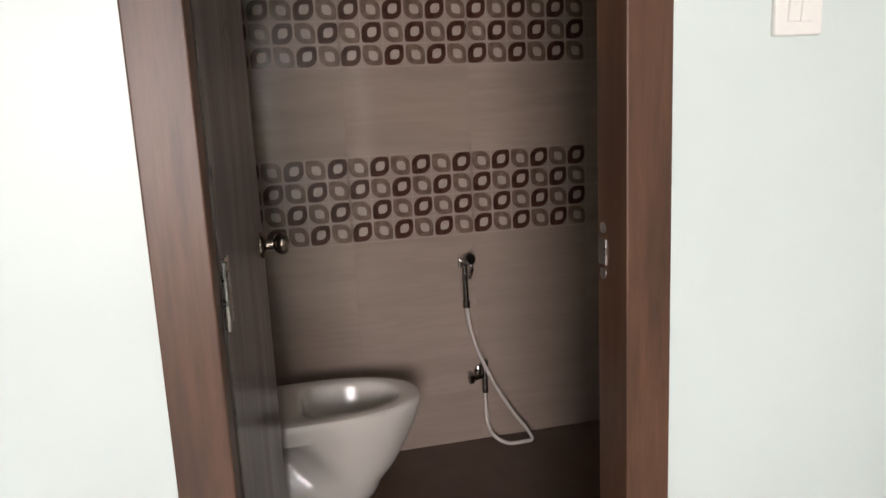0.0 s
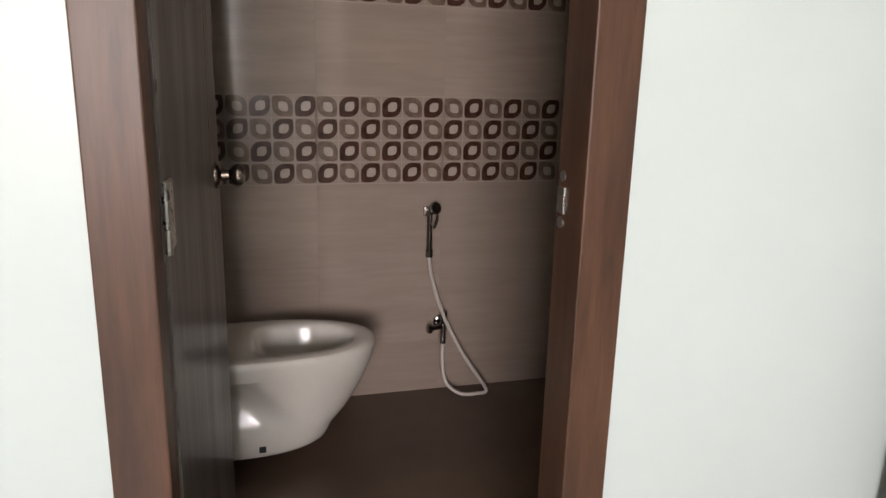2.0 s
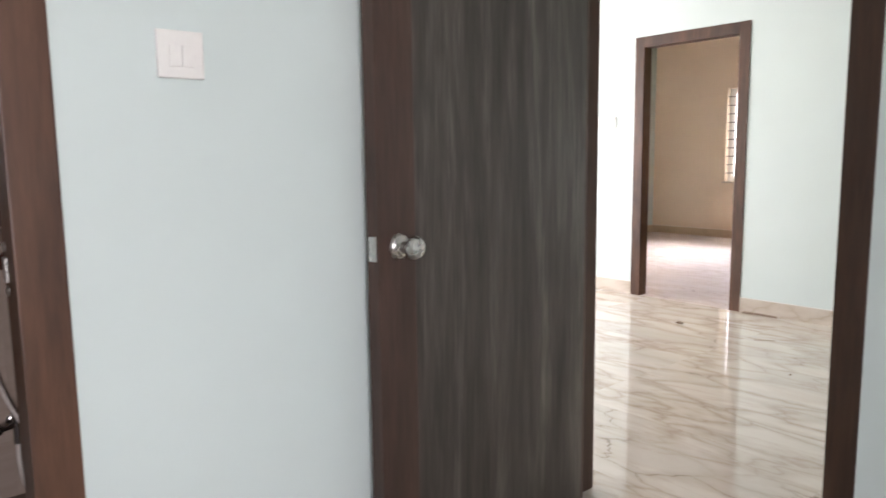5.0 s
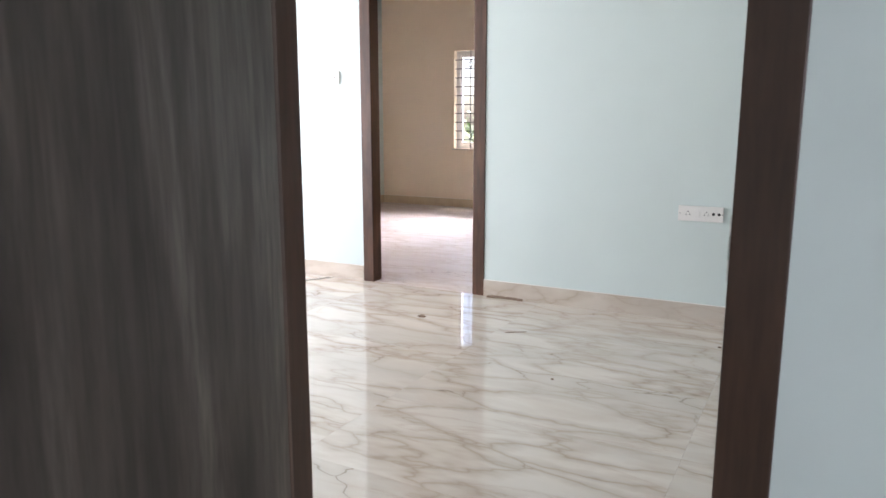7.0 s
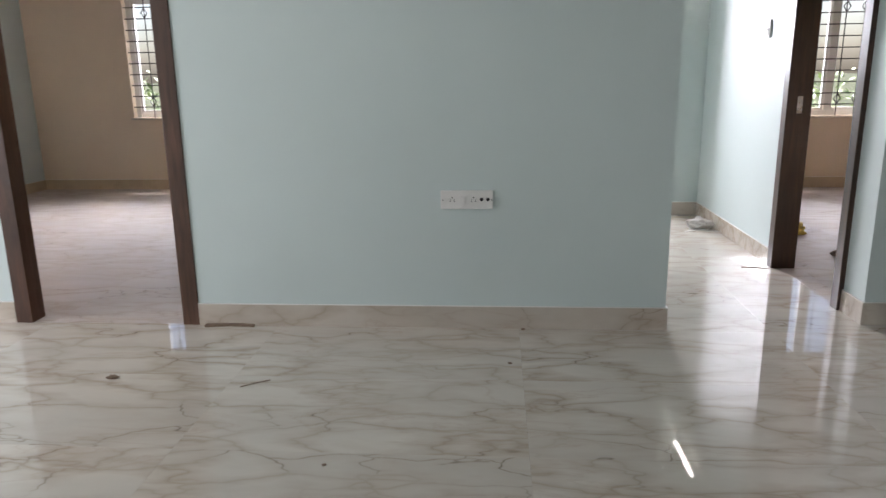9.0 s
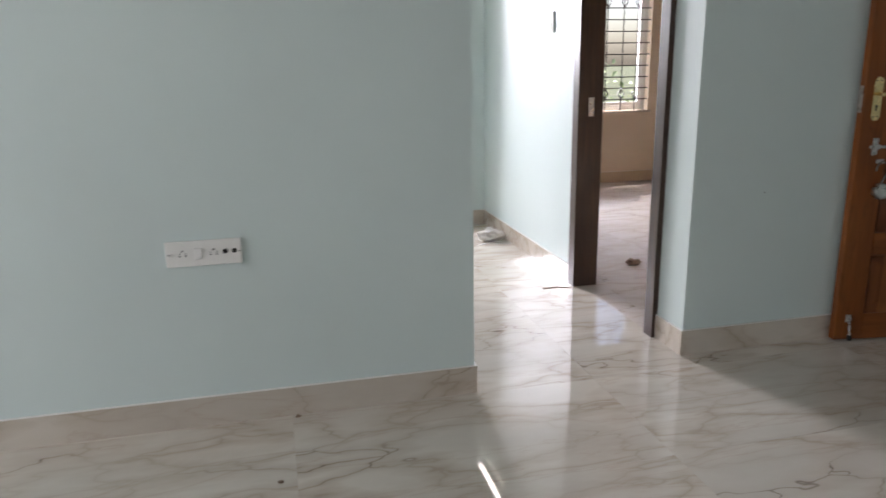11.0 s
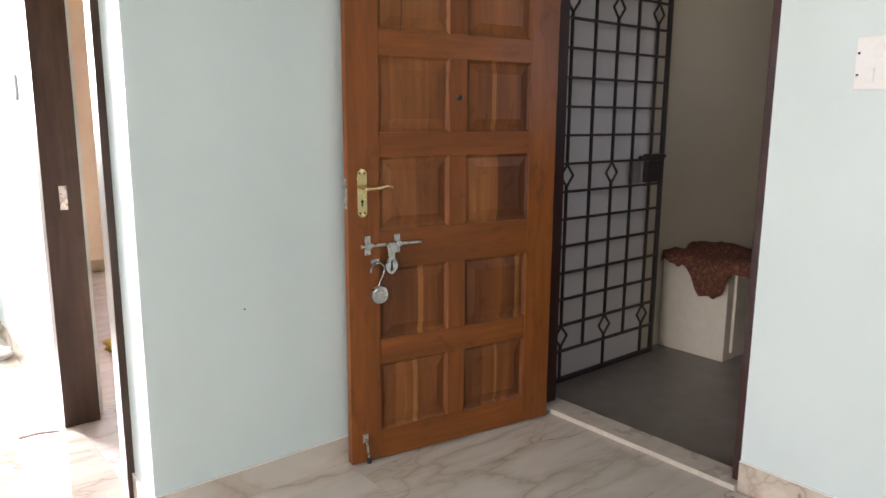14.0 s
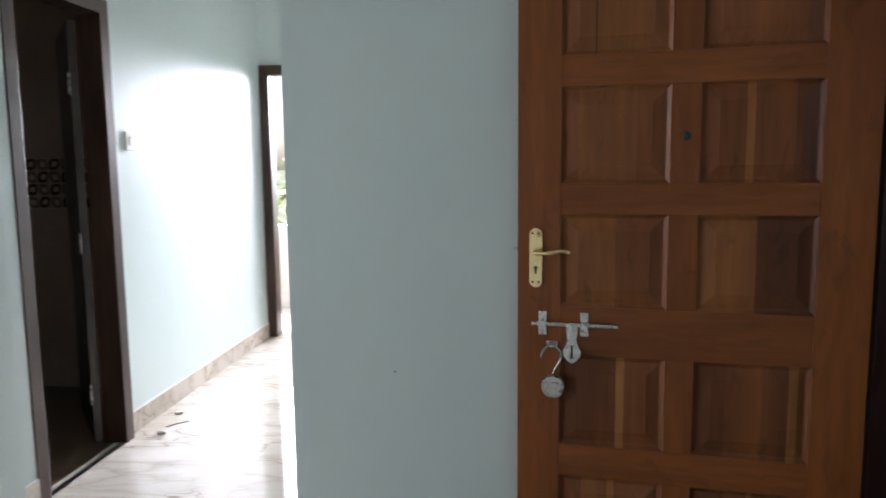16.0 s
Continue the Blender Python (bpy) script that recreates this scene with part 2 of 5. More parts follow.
TEAK_BOARDS = tuple(wood("teak_board_" + tone, *cols, "z", 0.7, 0.42, 7.0, grain=0.34, figure=0.45) for tone, cols in (
    ("red", ((0.100, 0.030, 0.009), (0.150, 0.046, 0.013), (0.200, 0.066, 0.018))),
    ("middle", ((0.130, 0.040, 0.011), (0.188, 0.060, 0.016), (0.255, 0.088, 0.024))),
    ("light", ((0.170, 0.058, 0.016), (0.232, 0.083, 0.023), (0.300, 0.115, 0.032))),
    ("sapwood", ((0.25, 0.098, 0.027), (0.31, 0.130, 0.038), (0.37, 0.165, 0.052))),
    ("heart", ((0.082, 0.026, 0.009), (0.125, 0.040, 0.012), (0.175, 0.060, 0.018))),
))
for m in (M_TEAK_V, M_TEAK_H, *TEAK_BOARDS):
    m.node_tree.nodes["Principled BSDF"].inputs["Specular IOR Level"].default_value = 0.3
M_STEEL = plain("brushed_steel", (0.55, 0.54, 0.52), 0.28, 1.0, 0.1, 120)
M_BRASS = plain("polished_brass", (0.78, 0.60, 0.30), 0.25, 1.0, 0.06, 90)
M_IRON = plain("black_painted_iron", (0.022, 0.016, 0.014), 0.45, 0.0, 0.25, 60)
M_PLASTIC = plain("white_plastic", (0.80, 0.79, 0.76), 0.45, 0.0, 0.02)
M_PEEP = plain("dark_teal_lens", (0.018, 0.045, 0.05), 0.25)
M_SCUFF = plain("scuffed_edge_band", (0.21, 0.185, 0.165), 0.6, 0.0, 0.75, 22)
M_BLACK = plain("black_holes", (0.012, 0.012, 0.012), 0.6)
M_CERAMIC = plain("white_ceramic", (0.76, 0.72, 0.655), 0.14, 0.0, 0.02, 8)
# chrome base darkened: the dark surroundings it reflects are put into the colour
M_CHROME = plain("dark_chrome", (0.30, 0.28, 0.265), 0.13, 1.0, 0.12)
M_BRONZE = plain("dark_bronze", (0.26, 0.215, 0.18), 0.24, 1.0, 0.2, 60)
M_WATER = plain("still_water", (0.34, 0.325, 0.29), 0.35, 0.0, 0.04, 20)
M_HOSE = plain("pale_braided_hose", (0.66, 0.60, 0.55), 0.4, 0.0, 0.15, 300)
M_UPVC = plain("white_window_frame", (0.80, 0.79, 0.76), 0.35, 0.0, 0.03)
M_GLASS = glass("window_glass")
M_TUBE = glow("lit_tube", (1.0, 0.93, 0.82), 11.0)
M_BOX = plain("cream_laminate_box", (0.55, 0.495, 0.40), 0.5, 0.0, 0.05, 20)
M_CLOTH = printed_cloth("maroon_printed_cloth")
M_GATEWALL = paint("grey_white_gate_wall", (0.64, 0.61, 0.615))
M_STONE = plain("pale_threshold_stone", (0.55, 0.49, 0.42), 0.3, 0.0, 0.12, 18)
M_LOBBYFLOOR = plain("grey_lobby_floor", (0.195, 0.172, 0.155), 0.35, 0.0, 0.12, 9)
M_PAPER = plain("white_scrap", (0.80, 0.76, 0.72), 0.7)
M_SCRAP = plain("brown_scrap", (0.22, 0.155, 0.11), 0.8, 0.0, 0.3)
M_YELLOW = plain("yellow_scrap", (0.50, 0.36, 0.06), 0.6, 0.0, 0.3, 40)
M_CONCRETE = plain("pale_concrete", (0.60, 0.58, 0.54), 0.85, 0.0, 0.1, 6)
M_GROUND = plain("earth_and_grass", (0.10, 0.11, 0.05), 0.95, 0.0, 0.4, 0.5)
M_BARK = plain("bark", (0.11, 0.08, 0.055), 0.9, 0.0, 0.3, 8)
M_LEAF = foliage("leaves", (0.12, 0.17, 0.07), (0.28, 0.33, 0.15))


# ---- mesh helpers ----
def finish(name, bm, *mats):
    me = bpy.data.meshes.new(name)
    bmesh.ops.recalc_face_normals(bm, faces=bm.faces)
    bm.to_mesh(me)
    bm.free()
    for m in mats:
        me.materials.append(m)
    return me


def part(name, bm, mats, parent, label="", smooth=False):
    """One mesh under a thing or a part."""
    mats = mats if isinstance(mats, (tuple, list)) else (mats,)
    me = bm if isinstance(bm, bpy.types.Mesh) else finish(name, bm, *mats)
    if smooth:
        me.shade_smooth()
        me.set_sharp_from_angle(angle=radians(40))
    ob = new(name, me)
    ob.parent = parent
    if label:
        tagged(ob, label)
    return ob


def thing(name, at=None, label="", category="", group="", kind=""):
    ob = new(name)
    ob.empty_display_size = 0.1
    if at is not None:
        ob.matrix_world = at
    return tagged(ob, label, category, group, kind)


def structure(name, bm, mats, label, category):
    mats = mats if isinstance(mats, (tuple, list)) else (mats,)
    return tagged(new(name, finish(name, bm, *mats)), label, category, "", "structure")


def box(bm, x0, x1, y0, y1, z0, z1, bevel=0.0, mat=0):
    """A box with optionally rounded edges, added to bm."""
    vs = [bm.verts.new(p) for p in ((x0, y0, z0), (x1, y0, z0), (x1, y1, z0), (x0, y1, z0), (x0, y0, z1), (x1, y0, z1), (x1, y1, z1), (x0, y1, z1))]
    fs = [bm.faces.new([vs[i] for i in q]) for q in ((0, 3, 2, 1), (4, 5, 6, 7), (0, 1, 5, 4), (1, 2, 6, 5), (2, 3, 7, 6), (3, 0, 4, 7))]
    for f in fs:
        f.material_index = mat
    if bevel:
        edges = list({e for f in fs for e in f.edges})
        got = bmesh.ops.bevel(bm, geom=edges, offset=bevel, segments=2, affect="EDGES", profile=0.6)
        for f in got["faces"]:
            f.material_index = mat
    return fs


def boxes(*dims, bevel=0.0):
    bm = bmesh.new()
    for d in dims:
        box(bm, *d, bevel=bevel)
    return bm


def prism(bm, outline, z0, z1, mat=0):
    """A flat outline in x and y raised from z0 to z1."""
    lo = [bm.verts.new((x, y, z0)) for x, y in outline]
    hi = [bm.verts.new((x, y, z1)) for x, y in outline]
    n = len(outline)
    fs = [bm.faces.new(lo[::-1]), bm.faces.new(hi)]
    for i in range(n):
        fs.append(bm.faces.new((lo[i], lo[(i + 1) % n], hi[(i + 1) % n], hi[i])))
    for f in fs:
        f.material_index = mat
    return fs


def lathe(bm, profile, sides=20, m=Matrix()):
    """Turns (radius, height) pairs round z, then places them with m."""
    rings = []
    for r, h in profile:
        rings.append([bm.verts.new(m @ Vector((r * math.cos(2 * math.pi * i / sides), r * math.sin(2 * math.pi * i / sides), h))) for i in range(sides)])
    for a, b in zip(rings, rings[1:]):
        for i in range(sides):
            bm.faces.new((a[i], a[(i + 1) % sides], b[(i + 1) % sides], b[i]))
    bm.faces.new(rings[0][::-1])
    bm.faces.new(rings[-1])


def rod(bm, a, b, r, sides=8):
    """A round bar from a to b."""
    a, b = Vector(a), Vector(b)
    m = Matrix.Translation(a) @ (b - a).to_track_quat("Z", "Y").to_matrix().to_4x4()
    lathe(bm, [(r, 0), (r, (b - a).length)], sides, m)


def sweep(bm, pts, r, sides=8):
    """A tube along a smooth line through pts."""
    pts = [Vector(p) for p in pts]
    line = []
    for i in range(len(pts) - 1):
        p0, p1, p2, p3 = pts[max(i - 1, 0)], pts[i], pts[i + 1], pts[min(i + 2, len(pts) - 1)]
        for k in range(8):
            t = k / 8
            line.append(0.5 * (2 * p1 + (p2 - p0) * t + (2 * p0 - 5 * p1 + 4 * p2 - p3) * t * t + (3 * p1 - p0 - 3 * p2 + p3) * t ** 3))
    line.append(pts[-1])
    rings = []
    for i, p in enumerate(line):
        d = (line[min(i + 1, len(line) - 1)] - line[max(i - 1, 0)]).normalized()
        q = d.to_track_quat("Z", "Y").to_matrix()
        rings.append([bm.verts.new(p + q @ Vector((r * math.cos(2 * math.pi * j / sides), r * math.sin(2 * math.pi * j / sides), 0))) for j in range(sides)])
    for a, b in zip(rings, rings[1:]):
        for j in range(sides):
            bm.faces.new((a[j], a[(j + 1) % sides], b[(j + 1) % sides], b[j]))
    bm.faces.new(rings[0][::-1])
    bm.faces.new(rings[-1])


def wall(name, axis, a0, a1, c0, c1, z0, z1, holes, front, back, label):
    """A wall between c0 and c1 across, a0 to a1 along, with holes (a, b, low, high) right through it. front faces c0, back faces c1."""
    us = sorted({a0, a1, *(h[0] for h in holes), *(h[1] for h in holes)})
    zs = sorted({z0, z1, *(h[2] for h in holes), *(h[3] for h in holes)})
    us = [u for u in us if a0 <= u <= a1]
    zs = [z for z in zs if z0 <= z <= z1]

    def solid(i, k):
        if not (0 <= i < len(us) - 1 and 0 <= k < len(zs) - 1):
            return False
        u, z = (us[i] + us[i + 1]) / 2, (zs[k] + zs[k + 1]) / 2
        return not any(h[0] < u < h[1] and h[2] < z < h[3] for h in holes)

    bm = bmesh.new()
    made = {}

    def v(u, c, z):
        key = (u, c, z)
        if key not in made:
            made[key] = bm.verts.new((u, c, z) if axis == "y" else (c, u, z))
        return made[key]

    def face(pts, mat):
        bm.faces.new([v(*p) for p in pts]).material_index = mat

    for i in range(len(us) - 1):
        for k in range(len(zs) - 1):
            if not solid(i, k):
                continue
            ua, ub, za, zb = us[i], us[i + 1], zs[k], zs[k + 1]
            face([(ua, c0, za), (ub, c0, za), (ub, c0, zb), (ua, c0, zb)], 0)
            face([(ua, c1, za), (ua, c1, zb), (ub, c1, zb), (ub, c1, za)], 1)
            if not solid(i - 1, k):
                face([(ua, c0, za), (ua, c0, zb), (ua, c1, zb), (ua, c1, za)], 0)
            if not solid(i + 1, k):
                face([(ub, c0, za), (ub, c1, za), (ub, c1, zb), (ub, c0, zb)], 0)
            if not solid(i, k - 1):
                face([(ua, c0, za), (ua, c1, za), (ub, c1, za), (ub, c0, za)], 0)
            if not solid(i, k + 1):
                face([(ua, c0, zb), (ub, c0, zb), (ub, c1, zb), (ua, c1, zb)], 0)
    return structure(name, bm, (front, back), label, "wall")


# ---- the large structure ----
TOP = 2.95
BASE = -0.012
TEAL_Y = 0.11      # wall beside the entrance, facing the hall
LEFT_X = -0.225    # passage wall with the second bathroom
L_FAR = -0.255     # the same wall past that door
RIGHT_X = 0.97     # passage wall with the third room
R_FAR = 0.925      # the same wall past that room's door
OUT_Y = 3.35       # end wall of the passage
OUT_R = 4.45       # outer wall of the rooms
ENT_X = 2.73       # entrance wall
LOBBY_X = 6.10     # far end of the lobby
BATH_X = -1.11     # bedroom face of the bathroom wall
TILE_X = -2.594    # tiled back wall of the bathroom
D1 = (-1.325, -0.372)
DB = (-5.611, -4.82)
D2 = (-3.285, -2.31)
D3 = (0.32, 1.22)
DB2 = (0.485, 1.212)
DE = (-0.985, 0.045)
DBAL = (-0.252, 0.56)
W2 = (-4.85, -3.65, 0.80, 2.09)
W3 = (1.98, 3.18, 0.75, 2.00)

wall("wall_socket", "y", -6.0, -1.92, 0.0, 0.12, BASE, TOP, [(*D2, BASE, 2.14)], M_MINT, M_CREAM, "pale mint painted wall with a doorway")
wall("wall_socket_end", "y", -1.92, 0.0, 0.0, 0.12, BASE, TOP, [], M_MINT, M_MINT, "pale mint painted wall ending at the passage")
wall("wall_passage_left", "x", 0.12, DB2[1], LEFT_X - 0.12, LEFT_X, BASE, TOP, [(*DB2, BASE, 2.14)], M_CREAM, M_MINT, "pale mint passage wall with a bathroom doorway")
wall("wall_passage_left_far", "x", DB2[1], OUT_Y, LEFT_X - 0.12, L_FAR, BASE, TOP, [], M_CREAM, M_MINT, "pale mint passage wall running to the balcony door")
wall("wall_passage_right", "x", 0.23, D3[1], RIGHT_X, RIGHT_X + 0.12, BASE, TOP, [(*D3, BASE, 2.13)], M_MINT, M_CREAM, "pale mint passage wall with a room doorway")
wall("wall_passage_right_far", "x", D3[1], OUT_R, R_FAR, RIGHT_X + 0.12, BASE, TOP, [], M_MINT, M_CREAM, "pale mint passage wall running to the balcony pier")
wall("wall_beside_entrance", "y", RIGHT_X, ENT_X, TEAL_Y, 0.23, BASE, TOP, [], M_MINT, M_CREAM, "pale mint wall behind the open entrance door")
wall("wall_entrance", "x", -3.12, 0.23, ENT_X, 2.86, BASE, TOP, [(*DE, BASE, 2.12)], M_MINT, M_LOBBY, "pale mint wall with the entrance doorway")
wall("wall_outer_room_two", "y", -6.0, -1.92, OUT_R, 4.6, BASE, TOP, [W2], M_CREAM, M_CONCRETE, "cream outer wall with a window")
wall("wall_outer_passage", "y", -1.92, R_FAR, OUT_Y, 3.5, BASE, TOP, [(*DBAL, BASE, 2.13)], M_MINT, M_CONCRETE, "pale mint end wall with the balcony doorway")
wall("wall_outer_room_three", "y", RIGHT_X, 4.87, OUT_R, 4.6, BASE, TOP, [W3], M_CREAM, M_CONCRETE, "cream outer wall with a window")
wall("wall_room_two_side", "x", 0.12, OUT_R, -1.92, -1.80, BASE, TOP, [], M_CREAM, M_CREAM, "cream partition wall")
second_back = wall("wall_second_bath_back", "y", -1.80, LEFT_X - 0.12, 2.0, 2.12, BASE, TOP, [], M_BATHTILE, M_MINT, "beige tiled bathroom wall")
wall("wall_west", "x", -3.12, 4.6, -6.12, -6.0, BASE, TOP, [(-2.8, -0.45, 0.7, 2.2)], M_CONCRETE, M_MINT, "pale mint outer wall with a wide window opening")
wall("wall_bedroom_door", "y", -6.12, 2.86, -3.22, -3.12, BASE, TOP, [(*D1, BASE, 2.12)], M_MINT, M_MINT, "pale mint wall with the bedroom doorway")
wall("wall_bathroom", "x", -7.2, -4.1, BATH_X - 0.10, BATH_X, BASE, TOP, [(*DB, BASE, 2.12)], M_BATHTILE, M_MINT, "pale mint bedroom wall with the bathroom doorway")
wall("wall_behind_door", "x", -4.0, -3.22, -1.40, -1.30, BASE, TOP, [], M_MINT, M_MINT, "pale mint recess behind the bedroom door")
wall("wall_recess", "y", -1.40, BATH_X, -4.1, -4.0, BASE, TOP, [], M_BATHTILE, M_MINT, "pale mint return of the bedroom wall")
wall("wall_bedroom_east", "x", -7.2, -3.22, 2.4, 2.52, BASE, TOP, [(-6.55, -5.46, 0.90, 1.92)], M_MINT, M_CONCRETE, "pale mint bedroom wall with a window opening")
wall("wall_bedroom_south", "y", -2.8, 2.52, -7.32, -7.2, BASE, TOP, [], M_CONCRETE, M_MINT, "pale mint bedroom wall")
wall("wall_bath_left", "y", TILE_X - 0.12, BATH_X - 0.10, -5.74, -5.62, BASE, TOP, [], M_BATHTILE, M_BATHTILE, "beige tiled bathroom side wall")
wall("wall_bath_right", "y", TILE_X - 0.12, BATH_X - 0.10, -4.2, -4.1, BASE, TOP, [], M_BATHTILE, M_BATHTILE, "beige tiled bathroom side wall")
bath_back = wall("wall_bath_back", "x", -5.62, -4.2, TILE_X - 0.12, TILE_X - 0.009, BASE, TOP, [], M_GROUT, M_GROUT, "beige tiled bathroom wall with two brown decor bands")
# this lobby wall is whiter up to the gate's far edge, beige past it
wall("wall_lobby_left", "y", 2.86, 3.79, 0.21, 0.33, BASE, TOP, [], M_GATEWALL, M_CREAM, "grey-white lobby wall behind the metal gate")
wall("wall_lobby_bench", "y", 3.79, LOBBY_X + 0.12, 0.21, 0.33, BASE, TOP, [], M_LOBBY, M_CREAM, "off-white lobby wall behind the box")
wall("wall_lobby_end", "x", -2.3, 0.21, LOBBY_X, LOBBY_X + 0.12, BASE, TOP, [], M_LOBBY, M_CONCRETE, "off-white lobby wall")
# the hole in this wall is added to let the lobby fill lamp in
wall("wall_lobby_right", "y", 2.86, LOBBY_X, -2.3, -2.18, BASE, TOP, [(3.5, 4.3, 1.5, 2.3)], M_CONCRETE, M_LOBBY, "off-white lobby wall with an added opening for the fill lamp")
wall("wall_room_three_side", "x", 0.33, OUT_R, 4.75, 4.87, BASE, TOP, [], M_CREAM, M_CONCRETE, "cream outer wall")

structure("pillar_outer", boxes((DBAL[1], 0.70, 3.16, OUT_Y - 0.001, BASE, TOP)), M_MINT, "pale mint pier beside the balcony door", "pillar")
structure("pillar_inner", boxes((0.70, R_FAR - 0.001, 2.92, OUT_Y - 0.001, BASE, TOP)), M_MINT, "pale mint pier in the passage corner", "pillar")
structure("beam_entrance", boxes((2.645, ENT_X - 0.001, -3.119, TEAL_Y - 0.001, 2.125, TOP)), M_MINT, "pale mint beam over the entrance door", "beam")
structure("ceiling", boxes((-6.12, 4.87, -7.32, 4.6, TOP + 0.001, TOP + 0.15)), M_WHITE, "white painted ceiling", "ceiling")
structure("lobby_ceiling", boxes((4.871, LOBBY_X + 0.12, -2.3, 0.33, TOP + 0.001, TOP + 0.15)), M_WHITE, "white painted lobby ceiling", "ceiling")
structure("lobby_slab", boxes((4.871, LOBBY_X + 0.12, -2.3, 0.33, -0.25, BASE)), M_GROUT, "grey slab under the lobby floor", "floor")
structure("floor_slab", boxes((-6.12, 4.87, -7.32, 4.6, -0.25, BASE)), M_GROUT, "grey slab under the floor tiles", "floor")
structure("bathroom_floor", boxes((TILE_X, -1.12, -5.62, -4.2, BASE, -0.004)), M_BATHFLOOR, "dark brown bathroom floor", "floor")
structure("second_bathroom_floor", boxes((-1.80, LEFT_X - 0.06, 0.12, 2.0, BASE, -0.004)), M_BATHFLOOR, "dark brown bathroom floor", "floor")
structure("lobby_floor", boxes((2.80, LOBBY_X, -2.18, 0.21, BASE, -0.004)), M_LOBBYFLOOR, "dull grey stone lobby floor", "floor")
structure("threshold", boxes((2.70, 2.83, DE[0], DE[1], BASE, 0.022), bevel=0.004), M_STONE, "pale stone threshold at the entrance", "threshold")


def skirting(name, x0, x1, y0, y1, mat=M_SKIRT):
    bm = boxes((x0, x1, y0, y1, BASE, 0.11), bevel=0.001)
    box(bm, x0, x1, y0, y1, 0.1105, 0.1135, mat=1)
    structure(name, bm, (mat, M_PLASTIC), "beige veined tile skirting" if mat is M_SKIRT else "golden beige tile skirting", "skirting")


T = 0.010
skirting("baseboard_socket_left", -5.99, D2[0], -T, -0.001)
skirting("baseboard_socket", D2[1], T, -T, -0.001)
skirting("baseboard_socket_end", 0.001, T, 0.0, 0.12)
skirting("baseboard_passage_left", L_FAR + 0.001, L_FAR + T, DB2[1], OUT_Y)
skirting("baseboard_passage_left_near", LEFT_X + 0.001, LEFT_X + T, 0.12, DB2[0])
skirting("baseboard_passage_right", R_FAR - T, R_FAR - 0.001, D3[1], 2.92)
skirting("baseboard_passage_right_near", RIGHT_X - T, RIGHT_X - 0.001, TEAL_Y, D3[0])
skirting("baseboard_pier_inner", 0.70 - T, R_FAR - T - 0.001, 2.92 - T, 2.919)
skirting("baseboard_pier_inner_side", 0.70 - T, 0.699, 2.92, 3.16 - T)
skirting("baseboard_pier_outer", DBAL[1], 0.699, 3.16 - T, 3.159)
skirting("baseboard_entrance_side", RIGHT_X - T, ENT_X - T, TEAL_Y - T, TEAL_Y - 0.001)
skirting("baseboard_entrance", ENT_X - T, ENT_X - 0.001, -3.119, DE[0])
skirting("baseboard_room_two", -5.99, -1.93, OUT_R - T, OUT_R - 0.001, M_SKIRT_ROOM)
skirting("baseboard_room_three", 1.10, 4.74, OUT_R - T, OUT_R - 0.001, M_SKIRT_ROOM)
skirting("baseboard_room_two_side", -5.999, -5.999 + T, 0.12, OUT_R - T - 0.001, M_SKIRT_ROOM)
skirting("baseboard_bedroom", BATH_X + 0.001, BATH_X + T, DB[1], -4.0)
skirting("baseboard_hall_south", -5.99, D1[0], -3.119, -3.12 + T)


# ---- doors ----
def door_frame(door, axis, a, c, width, head, mat, near=0.0):
    """Two posts and a head round an opening; a: along, c: across, head: the outer height; near: how far the first post sits back. Posts are plain square timber with eased edges."""
    def put(name, a0, a1, z0, z1, shy=0.0):
        dims = (a0, a1, c[0] + shy, c[1], z0, z1) if axis == "y" else (c[0] + shy, c[1], a0, a1, z0, z1)
        part(name, boxes(dims, bevel=0.003), mat, door)
    put("post", a[0], a[0] + width, BASE, head, near)
    put("post", a[1] - width, a[1], BASE, head)
    put("head", a[0] + width, a[1] - width, head - width, head)


def knob(parent, u, y, z, out, mat=M_STEEL):
    """Round door knob with a rose; out is +1 or -1 along local y."""
    m = Matrix.Translation((u, y, z)) @ pose(0, 0, 0, -90 * out)
    bm = bmesh.new()
    lathe(bm, [(0.031, 0), (0.031, 0.004), (0.026, 0.010), (0.013, 0.014), (0.012, 0.030), (0.020, 0.036), (0.0265, 0.046), (0.0265, 0.054), (0.021, 0.063), (0.008, 0.066)], 24, m)
    return part("knob", bm, mat, parent, "round darkened steel knob", True)


# bedroom door: leaf stands open into the bedroom; local x runs from hinge to free edge
door_1 = thing("door_1", None, "open grey-brown laminate bedroom door in a walnut frame", "door", "", "structure")
door_frame(door_1, "y", D1, (-3.224, -3.140), 0.075, 2.12, M_JAMB_DARK)
leaf_at = Vector((-1.035, -4.205, 0)) - Vector((-1.215, -3.250, 0))
LEAF1 = leaf_at.length
leaf1_pose = Matrix.Translation((-1.215, -3.250, 0)) @ pose(0, 0, 0, 0, 0, math.degrees(math.atan2(leaf_at.y, leaf_at.x)))
leaf = part("leaf", boxes((0, LEAF1 - 0.125, -0.036, 0.0, 0.008, 2.04), bevel=0.0015), M_LAMINATE, door_1, "grey-brown wood-grain laminate leaf")
leaf.matrix_world = leaf1_pose
part("closing_stile", boxes((LEAF1 - 0.125, LEAF1, -0.036, 0.001, 0.008, 2.04), bevel=0.002), M_STILE, leaf, "red-brown stile at the closing edge")
part("hinge_strip", boxes((-0.012, 0.0, -0.036, 0.0, 0.008, 2.04), bevel=0.001), M_JAMB_DARK, leaf, "dark edge strip at the hinges")
knob(leaf, LEAF1 - 0.066, 0.001, 0.985, 1)
knob(leaf, LEAF1 - 0.066, -0.036, 0.985, -1)
